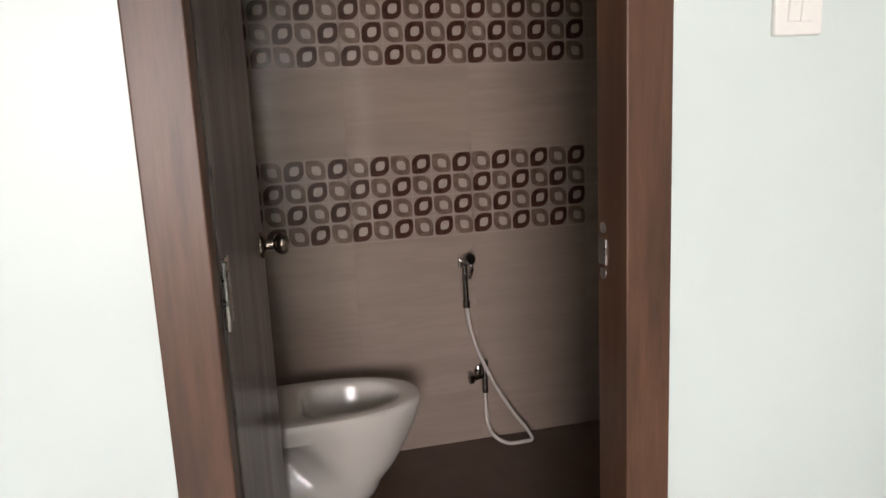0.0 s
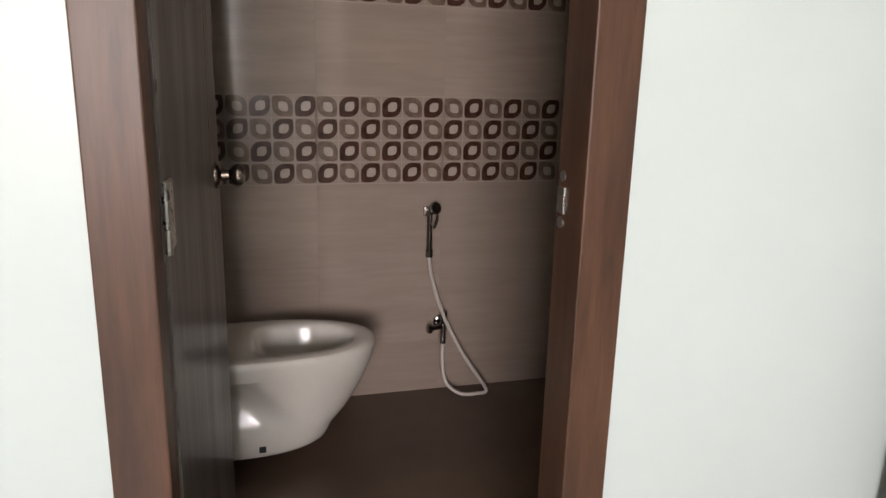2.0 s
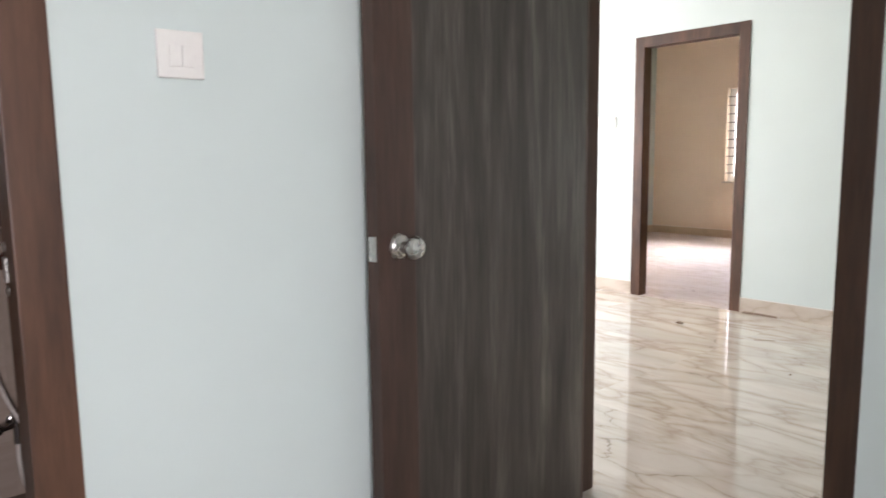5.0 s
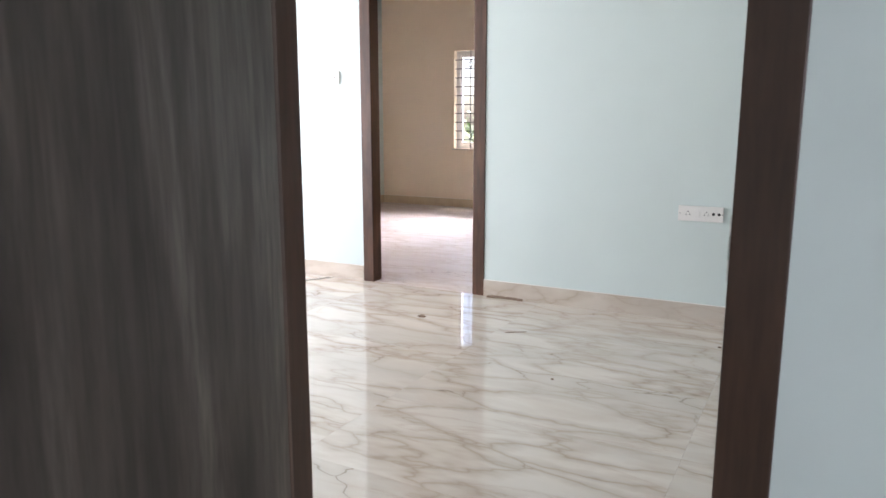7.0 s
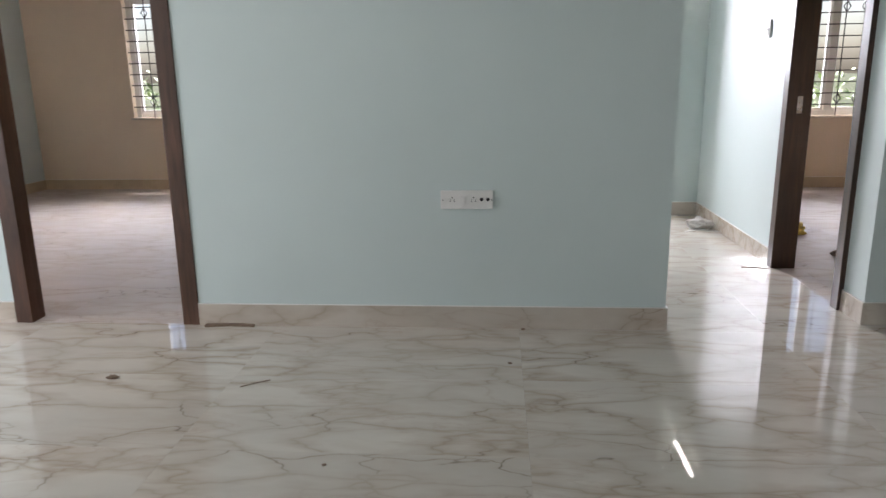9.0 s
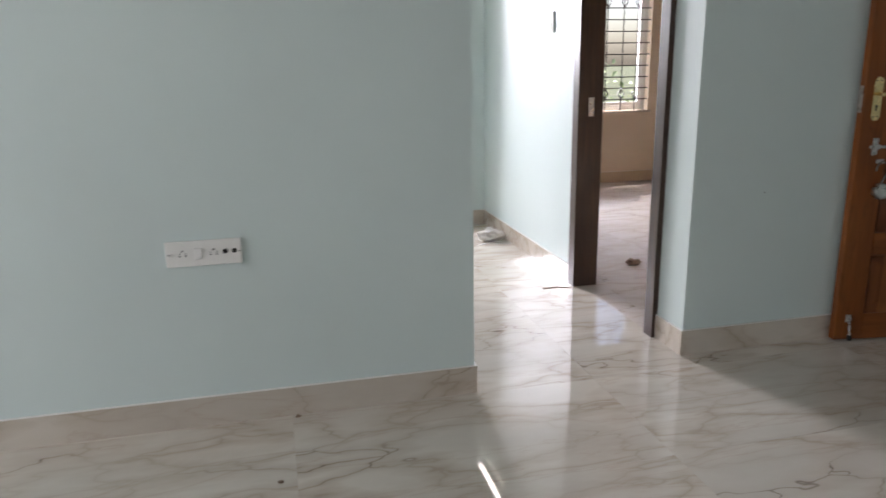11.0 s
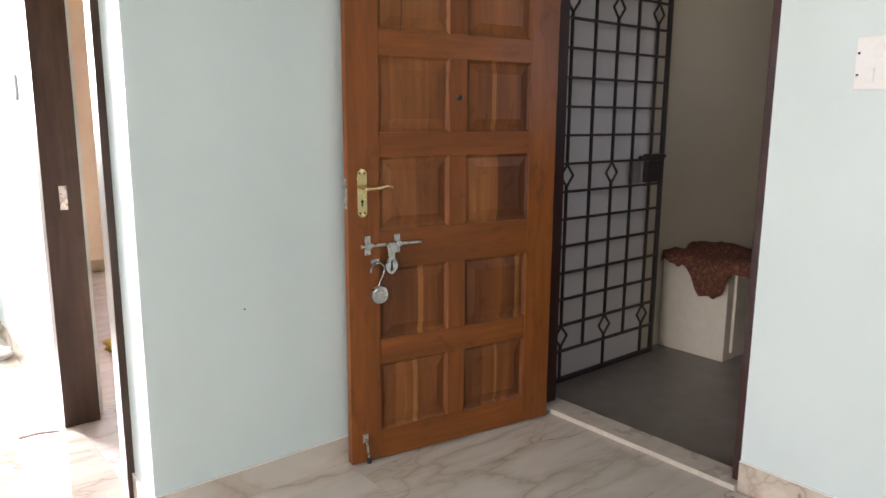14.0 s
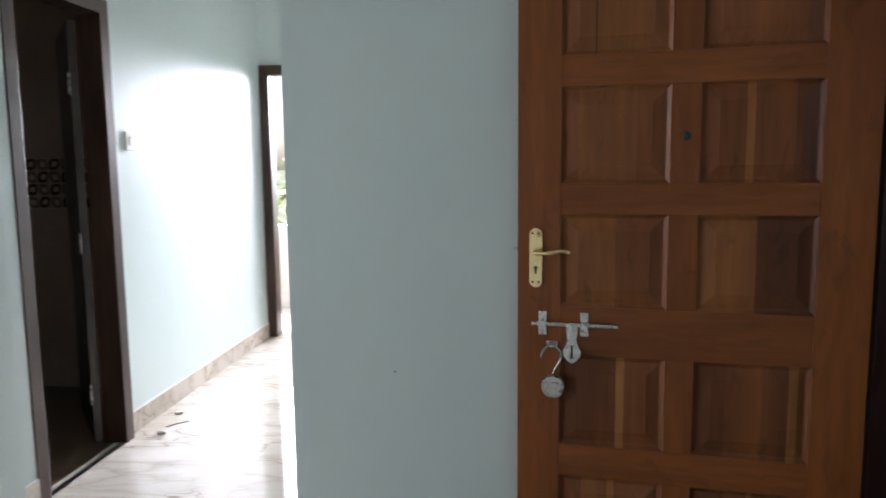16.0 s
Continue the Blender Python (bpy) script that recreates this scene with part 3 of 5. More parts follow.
part("latch_plate", boxes((LEAF1, LEAF1 + 0.002, -0.030, -0.006, 0.955, 1.012), bevel=0.0005), M_STEEL, leaf, "steel latch plate on the edge")
part("strike_plate", boxes((-0.4495, -0.4465, -3.215, -3.190, 0.94, 1.03), bevel=0.0005), M_STEEL, door_1, "steel strike plate")

# bathroom door, opening inwards
door_2 = thing("door_2", None, "half-open grey laminate bathroom door in a walnut frame", "door", "", "structure")
door_frame(door_2, "x", DB, (BATH_X - 0.095, BATH_X + 0.006), 0.080, 2.12, M_JAMB)
hx, hy = -1.206, -5.5285
span = Vector((-1.86 - hx, -5.470 - hy, 0))
leaf_b = part("leaf", boxes((0, span.length, 0.0, 0.035, 0.008, 2.03), bevel=0.0015), M_LAMINATE_SHEEN, door_2, "grey-brown wood-grain laminate leaf")
leaf_b.matrix_world = Matrix.Translation((hx, hy, 0)) @ pose(0, 0, 0, 0, 0, math.degrees(math.atan2(span.y, span.x)))
knob(leaf_b, span.length - 0.062, 0.0, 0.962, -1, M_BRONZE)
knob(leaf_b, span.length - 0.062, 0.035, 0.962, 1, M_BRONZE)
bm = bmesh.new()
box(bm, 0.012, 0.075, -0.0030, -0.0005, 0.925, 1.035, 0.0006)
for z in (0.937, 0.960, 0.983, 1.006, 1.024):
    lathe(bm, [(0.0045, 0), (0.0045, 0.0015), (0.001, 0.0022)], 8, Matrix.Translation((0.050, -0.0028, z)) @ pose(0, 0, 0, 90))
rod(bm, (0.006, -0.004, 0.925), (0.006, -0.004, 1.035), 0.0065, 10)
part("hinge", bm, M_STEEL, leaf_b, "dulled steel butt hinge")
part("edge_band", boxes((0.0005, 0.0075, -0.0012, -0.0002, 0.010, 0.92)), M_SCUFF, leaf_b, "scuffed pale edge band")
part("edge_band", boxes((0.0005, 0.0075, -0.0012, -0.0002, 1.04, 2.028)), M_SCUFF, leaf_b, "scuffed pale edge band")
bm = bmesh.new()
box(bm, -1.198, -1.172, DB[1] - 0.0830, DB[1] - 0.0795, 0.978, 1.022, 0.0006)
for z in (0.962, 1.040):
    lathe(bm, [(0.010, 0), (0.010, 0.002), (0.005, 0.004)], 12, Matrix.Translation((-1.185, DB[1] - 0.0797, z)) @ pose(0, 0, 0, 90))
part("strike_plate", bm, M_STEEL, door_2, "steel strike plate")

# doorways without a visible leaf
door_3 = thing("door_3", None, "dark walnut door frame of the cream room", "door frame", "", "structure")
door_frame(door_3, "y", D2, (-0.008, 0.10), 0.085, 2.14, M_JAMB)
door_4 = thing("door_4", None, "dark walnut door frame off the passage", "door frame", "", "structure")
door_frame(door_4, "x", D3, (0.915, RIGHT_X + 0.09), 0.075, 2.13, M_JAMB_DARK, 0.03)
part("strike_plate", boxes((RIGHT_X + 0.005, RIGHT_X + 0.035, D3[1] - 0.078, D3[1] - 0.0752, 0.96, 1.06)), M_STEEL, door_4, "steel strike plate")

door_5 = thing("door_5", None, "dark bathroom door standing open off the passage", "door", "", "structure")
door_frame(door_5, "x", DB2, (LEFT_X - 0.11, LEFT_X + 0.008), 0.070, 2.14, M_JAMB_DARK)
leaf_c = part("leaf", boxes((0, 0.62, 0, 0.035, 0.008, 2.04), bevel=0.0015), M_LAMINATE, door_5, "dark laminate leaf")
leaf_c.matrix_world = Matrix.Translation((LEFT_X - 0.115, DB2[1] - 0.075, 0)) @ pose(0, 0, 0, 0, 0, 128)
for z in (0.25, 1.0, 1.75):
    bm = bmesh.new()
    rod(bm, (0.002, 0.040, z - 0.05), (0.002, 0.040, z + 0.05), 0.007)
    box(bm, 0.004, 0.032, 0.0352, 0.0375, z - 0.05, z + 0.05)
    part("hinge", bm, M_STEEL, leaf_c, "steel hinge")

door_7 = thing("door_7", None, "open balcony door in a dark walnut frame", "door", "", "structure")
door_frame(door_7, "y", DBAL, (OUT_Y - 0.02, OUT_Y + 0.10), 0.075, 2.13, M_JAMB_DARK)
leaf_d = part("leaf", boxes((0, 0.60, 0, 0.035, 0.01, 2.04), bevel=0.0015), M_LAMINATE, door_7, "dark laminate leaf opened outwards")
leaf_d.matrix_world = Matrix.Translation((DBAL[1] - 0.045, OUT_Y + 0.11, 0)) @ pose(0, 0, 0, 0, 0, 84)
for z in (0.25, 1.0, 1.8):
    part("hinge", boxes((0.01, 0.07, 0.0355, 0.039, z - 0.06, z + 0.06), bevel=0.001), M_STEEL, leaf_d, "steel hinge plate")


# ---- entrance door: local x from the free edge to the hinges, local -y faces the hall ----
door_6 = thing("door_6", None, "open panelled teak entrance door in a maroon frame", "door", "", "structure")
part("post", boxes((2.700, 2.80, DE[1] - 0.070, DE[1], BASE, 2.118), bevel=0.003), M_MAROON, door_6)
part("post", boxes((2.745, 2.863, DE[0], DE[0] + 0.036, BASE, 2.118), bevel=0.003), M_MAROON, door_6)
part("head", boxes((2.700, 2.863, DE[0] + 0.036, DE[1] - 0.070, 2.050, 2.118), bevel=0.003), M_MAROON, door_6)
part("lining", boxes((2.801, 2.863, DE[1] - 0.006, DE[1] - 0.001, BASE, 2.118)), M_MAROON, door_6)
free, hinge = Vector((1.700, 0.052, 0)), Vector((2.652, -0.100, 0))
teak = thing("leaf", Matrix.Translation(free) @ pose(0, 0, 0, 0, 0, math.degrees(math.atan2(hinge.y - free.y, hinge.x - free.x))), "oiled teak leaf with ten raised panels")
teak.parent = door_6
UW = 0.963
COLS = ((0.128, 0.432), (0.512, 0.824))
ROWS = ((0.130, 0.402), (0.502, 0.782), (0.930, 1.207), (1.297, 1.574), (1.664, 1.945))
TH = 0.036
part("stile", boxes((0, COLS[0][0], 0, TH, 0.01, 2.05), bevel=0.002), M_TEAK_V, teak)
part("stile", boxes((COLS[1][1], UW, 0, TH, 0.01, 2.05), bevel=0.002), M_TEAK_V, teak)
zs = [0.01] + [z for row in ROWS for z in row] + [2.05]
for i in range(0, len(zs), 2):
    part("rail", boxes((COLS[0][0], COLS[1][1], 0.0004, TH, zs[i], zs[i + 1]), bevel=0.0018), M_TEAK_H, teak)
for z0, z1 in ROWS:
    part("muntin", boxes((COLS[0][1], COLS[1][0], 0.0006, TH, z0, z1), bevel=0.0018), M_TEAK_V, teak)


def raised_panel(width, height, cuts, tones):
    """A fielded panel (moulding lip, sunken border, bevel up to a raised field) of glued boards: cuts as shares of the width, a tone for each board."""
    steps = ((0.0, 0.004), (0.010, 0.0115), (0.014, 0.0125), (0.046, 0.0045), (0.049, 0.0035))

    def depth(u, v):
        d = min(u, width - u, v, height - v)
        for (a, ya), (b, yb) in zip(steps, steps[1:]):
            if d <= b + 1e-7:
                return ya + (yb - ya) * (d - a) / (b - a)
        return steps[-1][1]

    rims = [a for a, _ in steps]
    us = sorted(set(rims + [width - a for a in rims] + [c * width for c in cuts]))
    vs = sorted(set(rims + [height - a for a in rims]))
    bm = bmesh.new()
    grid = [[bm.verts.new((u, depth(u, v), v)) for v in vs] for u in us]
    for i in range(len(us) - 1):
        tone = tones[sum(1 for c in cuts if c * width <= us[i] + 1e-6)]
        for k in range(len(vs) - 1):
            q = [grid[i][k], grid[i + 1][k], grid[i + 1][k + 1], grid[i][k + 1]]
            # mitred corners fold along their diagonal
            left, low = us[i] < width / 2, vs[k] < height / 2
            fold = (0, 1, 2), (0, 2, 3)
            if left != low:
                fold = (0, 1, 3), (1, 2, 3)
            for t in fold:
                bm.faces.new([q[j] for j in t]).material_index = tone
    rim = [grid[0][0], grid[-1][0], grid[-1][-1], grid[0][-1]]
    back = [bm.verts.new(p) for p in ((0, 0.030, 0), (width, 0.030, 0), (width, 0.030, height), (0, 0.030, height))]
    for i in range(4):
        bm.faces.new((rim[i], back[i], back[(i + 1) % 4], rim[(i + 1) % 4]))
    bm.faces.new(back[::-1])
    return bm


# boards of each panel, bottom row first: 0 red-brown, 1 middle, 2 light, 3 pale sapwood, 4 dark heart
BOARDS = (
    (((0.22, 0.38, 0.475, 0.545), (0, 2, 1, 3, 1)), ((0.30, 0.50, 0.545, 0.76), (4, 1, 3, 1, 0))),
    (((0.545, 0.625), (0, 3, 1)), ((0.28, 0.60, 0.82, 0.90), (0, 1, 0, 3, 1))),
    (((0.52,), (2, 1)), ((0.50,), (2, 4))),
    (((0.16, 0.70), (1, 2, 1)), ((0.38, 0.45, 0.78), (1, 3, 1, 4))),
    (((0.305, 0.325), (2, 4, 2)), ((0.42,), (1, 1))),
)
for (z0, z1), row in zip(ROWS, BOARDS):
    for (u0, u1), (cuts, tones) in zip(COLS, row):
        ob = part("panel", raised_panel(u1 - u0 - 0.001, z1 - z0 - 0.001, cuts, tones), TEAK_BOARDS, teak, "teak raised panel of glued boards")
        ob.location = (u0 + 0.0005, 0, z0 + 0.0005)

# lever handle on a long brass plate
bm = bmesh.new()
out = [(0.036 + 0.0385 / 2 + 0.01925 * math.cos(a), 1.146 + 0.01925 * math.sin(a)) for a in [math.pi * k / 10 for k in range(11)]]
out += [(0.036 + 0.0385 / 2 - 0.01925 * math.cos(a), 1.006 - 0.01925 * math.sin(a)) for a in [math.pi * k / 10 for k in range(11)]]
prism(bm, out, 0, 0.006)
bmesh.ops.transform(bm, matrix=Matrix(((1, 0, 0, 0), (0, 0, -1, 0), (0, 1, 0, 0), (0, 0, 0, 1))), verts=bm.verts)
plate = part("handle_plate", bm, M_BRASS, teak, "long polished brass handle plate")
bm = bmesh.new()
sweep(bm, [(0.055, -0.006, 1.096), (0.055, -0.045, 1.096), (0.075, -0.052, 1.095), (0.105, -0.052, 1.097), (0.135, -0.050, 1.103), (0.158, -0.046, 1.096)], 0.0065, 10)
part("lever", bm, M_BRASS, teak, "curved brass lever", True)
for u, z in ((0.046, 1.150), (0.064, 1.150), (0.046, 1.003), (0.064, 1.003)):
    bm = bmesh.new()
    lathe(bm, [(0.0035, 0), (0.0035, 0.001)], 8, Matrix.Translation((u, -0.0062, z)) @ pose(0, 0, 0, 90))
    part("screw", bm, M_BLACK, teak, "dark screw head")
bm = bmesh.new()
lathe(bm, [(0.0055, 0), (0.0055, 0.001)], 10, Matrix.Translation((0.055, -0.0062, 1.046)) @ pose(0, 0, 0, 90))
box(bm, 0.0525, 0.0575, -0.0074, -0.0062, 1.028, 1.046)
part("keyhole", bm, M_BLACK, teak, "dark keyhole")

# sliding bolt with its hasp
bm = bmesh.new()
rod(bm, (0.045, -0.014, 0.878), (0.298, -0.014, 0.878), 0.0060, 12)
bolt = part("bolt", bm, M_STEEL, teak, "steel sliding bolt", True)
for u in (0.076, 0.200):
    bm = bmesh.new()
    box(bm, u - 0.012, u + 0.012, -0.003, 0.0, 0.842, 0.914, 0.001)
    box(bm, u - 0.011, u + 0.011, -0.022, -0.003, 0.868, 0.888, 0.003)
    for z in (0.850, 0.906):
        lathe(bm, [(0.006, 0), (0.0045, 0.003), (0.001, 0.004)], 10, Matrix.Translation((u, -0.003, z)) @ pose(0, 0, 0, 90))
    part("bracket", bm, M_STEEL, teak, "steel bolt bracket with two screws")
bm = bmesh.new()
hasp = [(0.148, 0.884), (0.182, 0.884), (0.181, 0.850), (0.178, 0.832), (0.184, 0.815), (0.192, 0.800), (0.190, 0.785), (0.178, 0.770), (0.166, 0.763), (0.154, 0.770), (0.142, 0.785), (0.140, 0.800), (0.147, 0.815), (0.153, 0.832), (0.150, 0.850)]
prism(bm, hasp, 0.020, 0.0235)
bmesh.ops.transform(bm, matrix=Matrix(((1, 0, 0, 0), (0, 0, -1, 0), (0, 1, 0, 0), (0, 0, 0, 1))), verts=bm.verts)
part("hasp", bm, M_STEEL, teak, "slotted steel hasp plate")
part("slot", boxes((0.1625, 0.1690, -0.0245, -0.0236, 0.778, 0.818)), M_BLACK, teak, "dark slot in the hasp")
# staple and peephole
bm = bmesh.new()
box(bm, 0.088, 0.122, -0.003, 0.0, 0.806, 0.824, 0.001)
sweep(bm, [(0.097, -0.003, 0.815), (0.098, -0.018, 0.813), (0.105, -0.024, 0.812), (0.112, -0.018, 0.813), (0.113, -0.003, 0.815)], 0.003)
part("staple", bm, M_STEEL, teak, "steel staple")
bm = bmesh.new()
lathe(bm, [(0.011, 0), (0.011, 0.003), (0.007, 0.005), (0.006, 0.002)], 16, Matrix.Translation((0.474, 0.0, 1.428)) @ pose(0, 0, 0, 90))
part("peephole", bm, M_PEEP, teak, "dark grey peephole", True)
bm = bmesh.new()
box(bm, 0.046, 0.070, -0.004, 0.0, 0.092, 0.128, 0.001)
rod(bm, (0.058, -0.012, 0.110), (0.064, -0.016, 0.030), 0.005)
rod(bm, (0.058, -0.002, 0.112), (0.058, -0.016, 0.112), 0.007)
stop = part("door_stop", bm, M_STEEL, teak, "steel fold-down door stop")
bm = bmesh.new()
rod(bm, (0.064, -0.016, 0.034), (0.0652, -0.0168, 0.012), 0.0095, 12)
part("rubber_tip", bm, M_BLACK, teak, "black rubber tip")
bm = bmesh.new()
lathe(bm, [(0.007, 0), (0.007, 0.010), (0.004, 0.012)], 12, Matrix.Translation((0.0, 0.018, 1.100)) @ pose(0, 0, 0, 0, -90))
box(bm, -0.002, 0.0, 0.008, 0.028, 1.02, 1.13)
part("lock_edge", bm, M_STEEL, teak, "steel lock face with its bolt")

# round padlock hanging open from the staple
lock = thing("padlock", teak.matrix_world @ Matrix.Translation((0.097, -0.021, 0.812)), "round steel padlock hanging open on the staple", "padlock")
bm = bmesh.new()
lathe(bm, [(0.002, -0.0145), (0.026, -0.0145), (0.033, -0.0115), (0.0345, -0.006), (0.0345, 0.006), (0.033, 0.0115), (0.026, 0.0125), (0.025, 0.0095), (0.002, 0.0095)], 32, Matrix.Translation((0.014, -0.002, -0.122)) @ pose(0, 0, 0, 90))
part("body", bm, M_STEEL, lock, "round brushed steel body", True)
bm = bmesh.new()
sweep(bm, [(0.014, -0.002, -0.088), (0.020, -0.002, -0.070), (0.036, -0.002, -0.040), (0.036, -0.002, -0.016), (0.020, 0.0, 0.0), (0.002, 0.0, 0.002), (-0.014, -0.004, -0.012), (-0.022, -0.008, -0.034)], 0.0045, 10)
part("shackle", bm, M_CHROME, lock, "curved steel shackle", True)


# ---- metal gate outside the entrance, folded back along the lobby wall ----
gate = thing("metal_gate", None, "black iron grille gate with diamonds, folded open", "gate")
GX0, GX1, GY, GZ0, GZ1 = 2.90, 3.79, 0.125, 0.03, 2.105
bars = {
    "frame_bar": [((GX0, GZ0), (GX0, GZ1)), ((GX1, GZ0), (GX1, GZ1)), ((GX0, GZ1), (GX1, GZ1)), ((GX0, GZ0), (GX1, GZ0))],
}
for (xa, za), (xb, zb) in bars["frame_bar"]:
    part("frame_bar", boxes((min(xa, xb) - 0.011, max(xa, xb) + 0.011, GY - 0.011, GY + 0.011, min(za, zb) - 0.011, max(za, zb) + 0.011), bevel=0.002), M_IRON, gate)
LEVELS = [0.183 + k * (1.951 - 0.183) / 13 for k in range(14)]
for z in LEVELS:
    part("cross_bar", boxes((GX0, GX1, GY - 0.007, GY + 0.007, z - 0.006, z + 0.006)), M_IRON, gate)
DIAMOND_X = (2.995, 3.345, 3.685)
for x in DIAMOND_X:
    # uprights stop at each diamond
    low = GZ0
    for k in (0, 6, 12, None):
        high = GZ1 if k is None else LEVELS[k] + 0.026
        part("upright", boxes((x - 0.006, x + 0.006, GY - 0.0062, GY + 0.0062, low, high)), M_IRON, gate)
        if k is not None:
            low = LEVELS[k + 1] if not (x == DIAMOND_X[2] and k == 6) else high - 0.001
for x in (3.17, 3.515):
    part("upright", boxes((x - 0.006, x + 0.006, GY - 0.0062, GY + 0.0062, LEVELS[0], LEVELS[-1])), M_IRON, gate)
for x in DIAMOND_X:
    for k in (0, 6, 12):
        half = (LEVELS[k + 1] - LEVELS[k] - 0.028) / 2
        mid = LEVELS[k + 1] - 0.004 - half
        bm = bmesh.new()
        ring = [(0, half), (0.046, 0), (0, -half), (-0.046, 0)]
        for i in range(4):
            (xa, za), (xb, zb) = ring[i], ring[(i + 1) % 4]
            rod(bm, (x + xa, GY - 0.001, mid + za), (x + xb, GY - 0.001, mid + zb), 0.0065, 6)
        if not (x == DIAMOND_X[2] and k == 6):
            part("diamond", bm, M_IRON, gate)
        else:
            bm.free()
bm = bmesh.new()
box(bm, 3.60, 3.735, GY - 0.045, GY - 0.011, 1.015, 1.13, 0.004)
rod(bm, (3.545, GY - 0.030, 1.150), (3.775, GY - 0.030, 1.150), 0.010, 10)
box(bm, 3.60, 3.76, GY - 0.040, GY - 0.011, 1.130, 1.166, 0.003)
part("gate_lock", bm, M_IRON, gate, "black iron box lock with bolt")
for z in (0.35, 1.75):
    bm = bmesh.new()
    rod(bm, (2.880, GY, z - 0.05), (2.880, GY, z + 0.05), 0.012, 10)
    box(bm, 2.859, 2.90, GY - 0.005, GY + 0.005, z - 0.03, z + 0.03)
    part("hinge", bm, M_IRON, gate)

# ---- bench box in the lobby with a cloth over it ----
bench = thing("storage_box", None, "cream laminate box standing against the lobby wall", "box")
part("body", boxes((4.0, 4.56, -0.215, 0.205, -0.004, 0.545), bevel=0.004), M_BOX, bench)
part("side_door", boxes((4.06, 4.54, -0.233, -0.216, 0.04, 0.52), bevel=0.003), M_BOX, bench, "cream side panel")
cloth = bmesh.new()


def ease_in(f, a, b):
    """0 at a, 1 at b, smooth between."""
    f = min(1.0, max(0.0, (f - a) / (b - a)))
    return f * f * (3 - 2 * f)


NX, NY = 34, 30
grid = []
for i in range(NX + 1):
    row = []
    for j in range(NY + 1):
        u, v = i / NX, j / NY
        x, y = 3.985 + 0.60 * u, 0.200 - 0.86 * v
        wave = noise.noise(Vector((x * 7, y * 7, 3.1)))
        z = 0.566 + 0.035 * wave + 0.03 * (1 - abs(2 * u - 1)) + 0.012 * noise.noise(Vector((x * 22, y * 22, 8)))
        over = max(0.0, -0.235 - y)
        if over > 0:
            z -= min(over, 0.40) * 0.03
        drop = 0.0
        if u < 0.12:
            hang = 0.05 + 0.14 * ease_in(v, 0.20, 0.30) * ease_in(v, 0.52, 0.46) + 0.035 * noise.noise(Vector((y * 16, 1, 1))) + 0.02 * noise.noise(Vector((y * 45, 4, 1)))
            drop = hang * (1 - u / 0.12)
            x = 3.978 - 0.016 * (1 - u / 0.12) + 0.010 * noise.noise(Vector((y * 20, z * 9, 2)))
        row.append(cloth.verts.new((x, y, z - drop)))
    grid.append(row)
for i in range(NX):
    for j in range(NY):
        cloth.faces.new((grid[i][j], grid[i + 1][j], grid[i + 1][j + 1], grid[i][j + 1]))
bmesh.ops.solidify(cloth, geom=list(cloth.faces), thickness=0.006)
cloth_ob = tagged(new("cloth", finish("cloth", cloth, M_CLOTH)), "crumpled maroon patterned cloth draped over the box", "cloth")
cloth_ob.data.shade_smooth()
stool = thing("low_table", None, "cream laminate low table beside the box", "table")
part("top", boxes((4.02, 4.56, -0.66, -0.236, 0.505, 0.535), bevel=0.003), M_BOX, stool)
for x, y in ((4.45, -0.62), (4.45, -0.29)):
    part("leg", boxes((x, x + 0.05, y, y + 0.04, -0.004, 0.505)), M_BOX, stool)


# ---- electrical plates: local x along the wall, local -y towards the room ----
def plate_thing(name, m, width, height, label, rockers=(), sockets=(), dots=(), category="switch"):
    ob = thing(name, m, label, category)
    part("plate", boxes((-width / 2, width / 2, -0.0115, 0, -height / 2, height / 2), bevel=0.0035), M_PLASTIC, ob)
    for x, z, w, h in rockers:
        r = part("rocker", boxes((-w / 2, w / 2, -0.005, 0.0, -h / 2, h / 2), bevel=0.0015), M_PLASTIC, ob)
        r.matrix_local = pose(x, -0.0115, z, 6)
    for x, z in sockets:
        bm = bmesh.new()
        for dx, dz, r in ((0, 0.011, 0.0034), (-0.010, -0.006, 0.0028), (0.010, -0.006, 0.0028), (-0.010, 0.002, 0.0020), (0.010, 0.002, 0.0020)):
            lathe(bm, [(r, 0), (r, 0.0008)], 10, Matrix.Translation((x + dx, -0.0121, z + dz)) @ pose(0, 0, 0, 90))
        part("socket_holes", bm, M_BLACK, ob, "dark socket holes")
    for x, z, r in dots:
        bm = bmesh.new()
        lathe(bm, [(r, 0), (r, 0.0012), (r * 0.5, 0.0016)], 14, Matrix.Translation((x, -0.0121, z)) @ pose(0, 0, 0, 90))
        part("jack", bm, M_BLACK, ob, "dark round jack")
    return ob


plate_thing("socket_board", pose(-0.951, -0.0005, 0.640, 0, 0, 0), 0.247, 0.088, "white socket board with two sockets and two jacks",
            [(-0.018, 0.0, 0.022, 0.040), (-0.105, 0.0, 0.008, 0.010)], [(-0.068, 0.0), (0.032, 0.0)], [(0.070, 0.002, 0.0085), (0.100, 0.002, 0.0085), (-0.113, 0.0, 0.003), (0.117, 0.0, 0.003)], "socket")
plate_thing("switch_board", pose(-3.590, -0.0005, 1.467), 0.246, 0.092, "white switch board beside the cream room's doorway",
            [(-0.04, 0.0, 0.022, 0.040), (0.045, 0.0, 0.022, 0.040)], [(-0.08, 0.0)], [(0.085, 0.0, 0.006), (-0.115, 0, 0.003), (0.116, 0, 0.003), (0.115, 0.03, 0.003)])
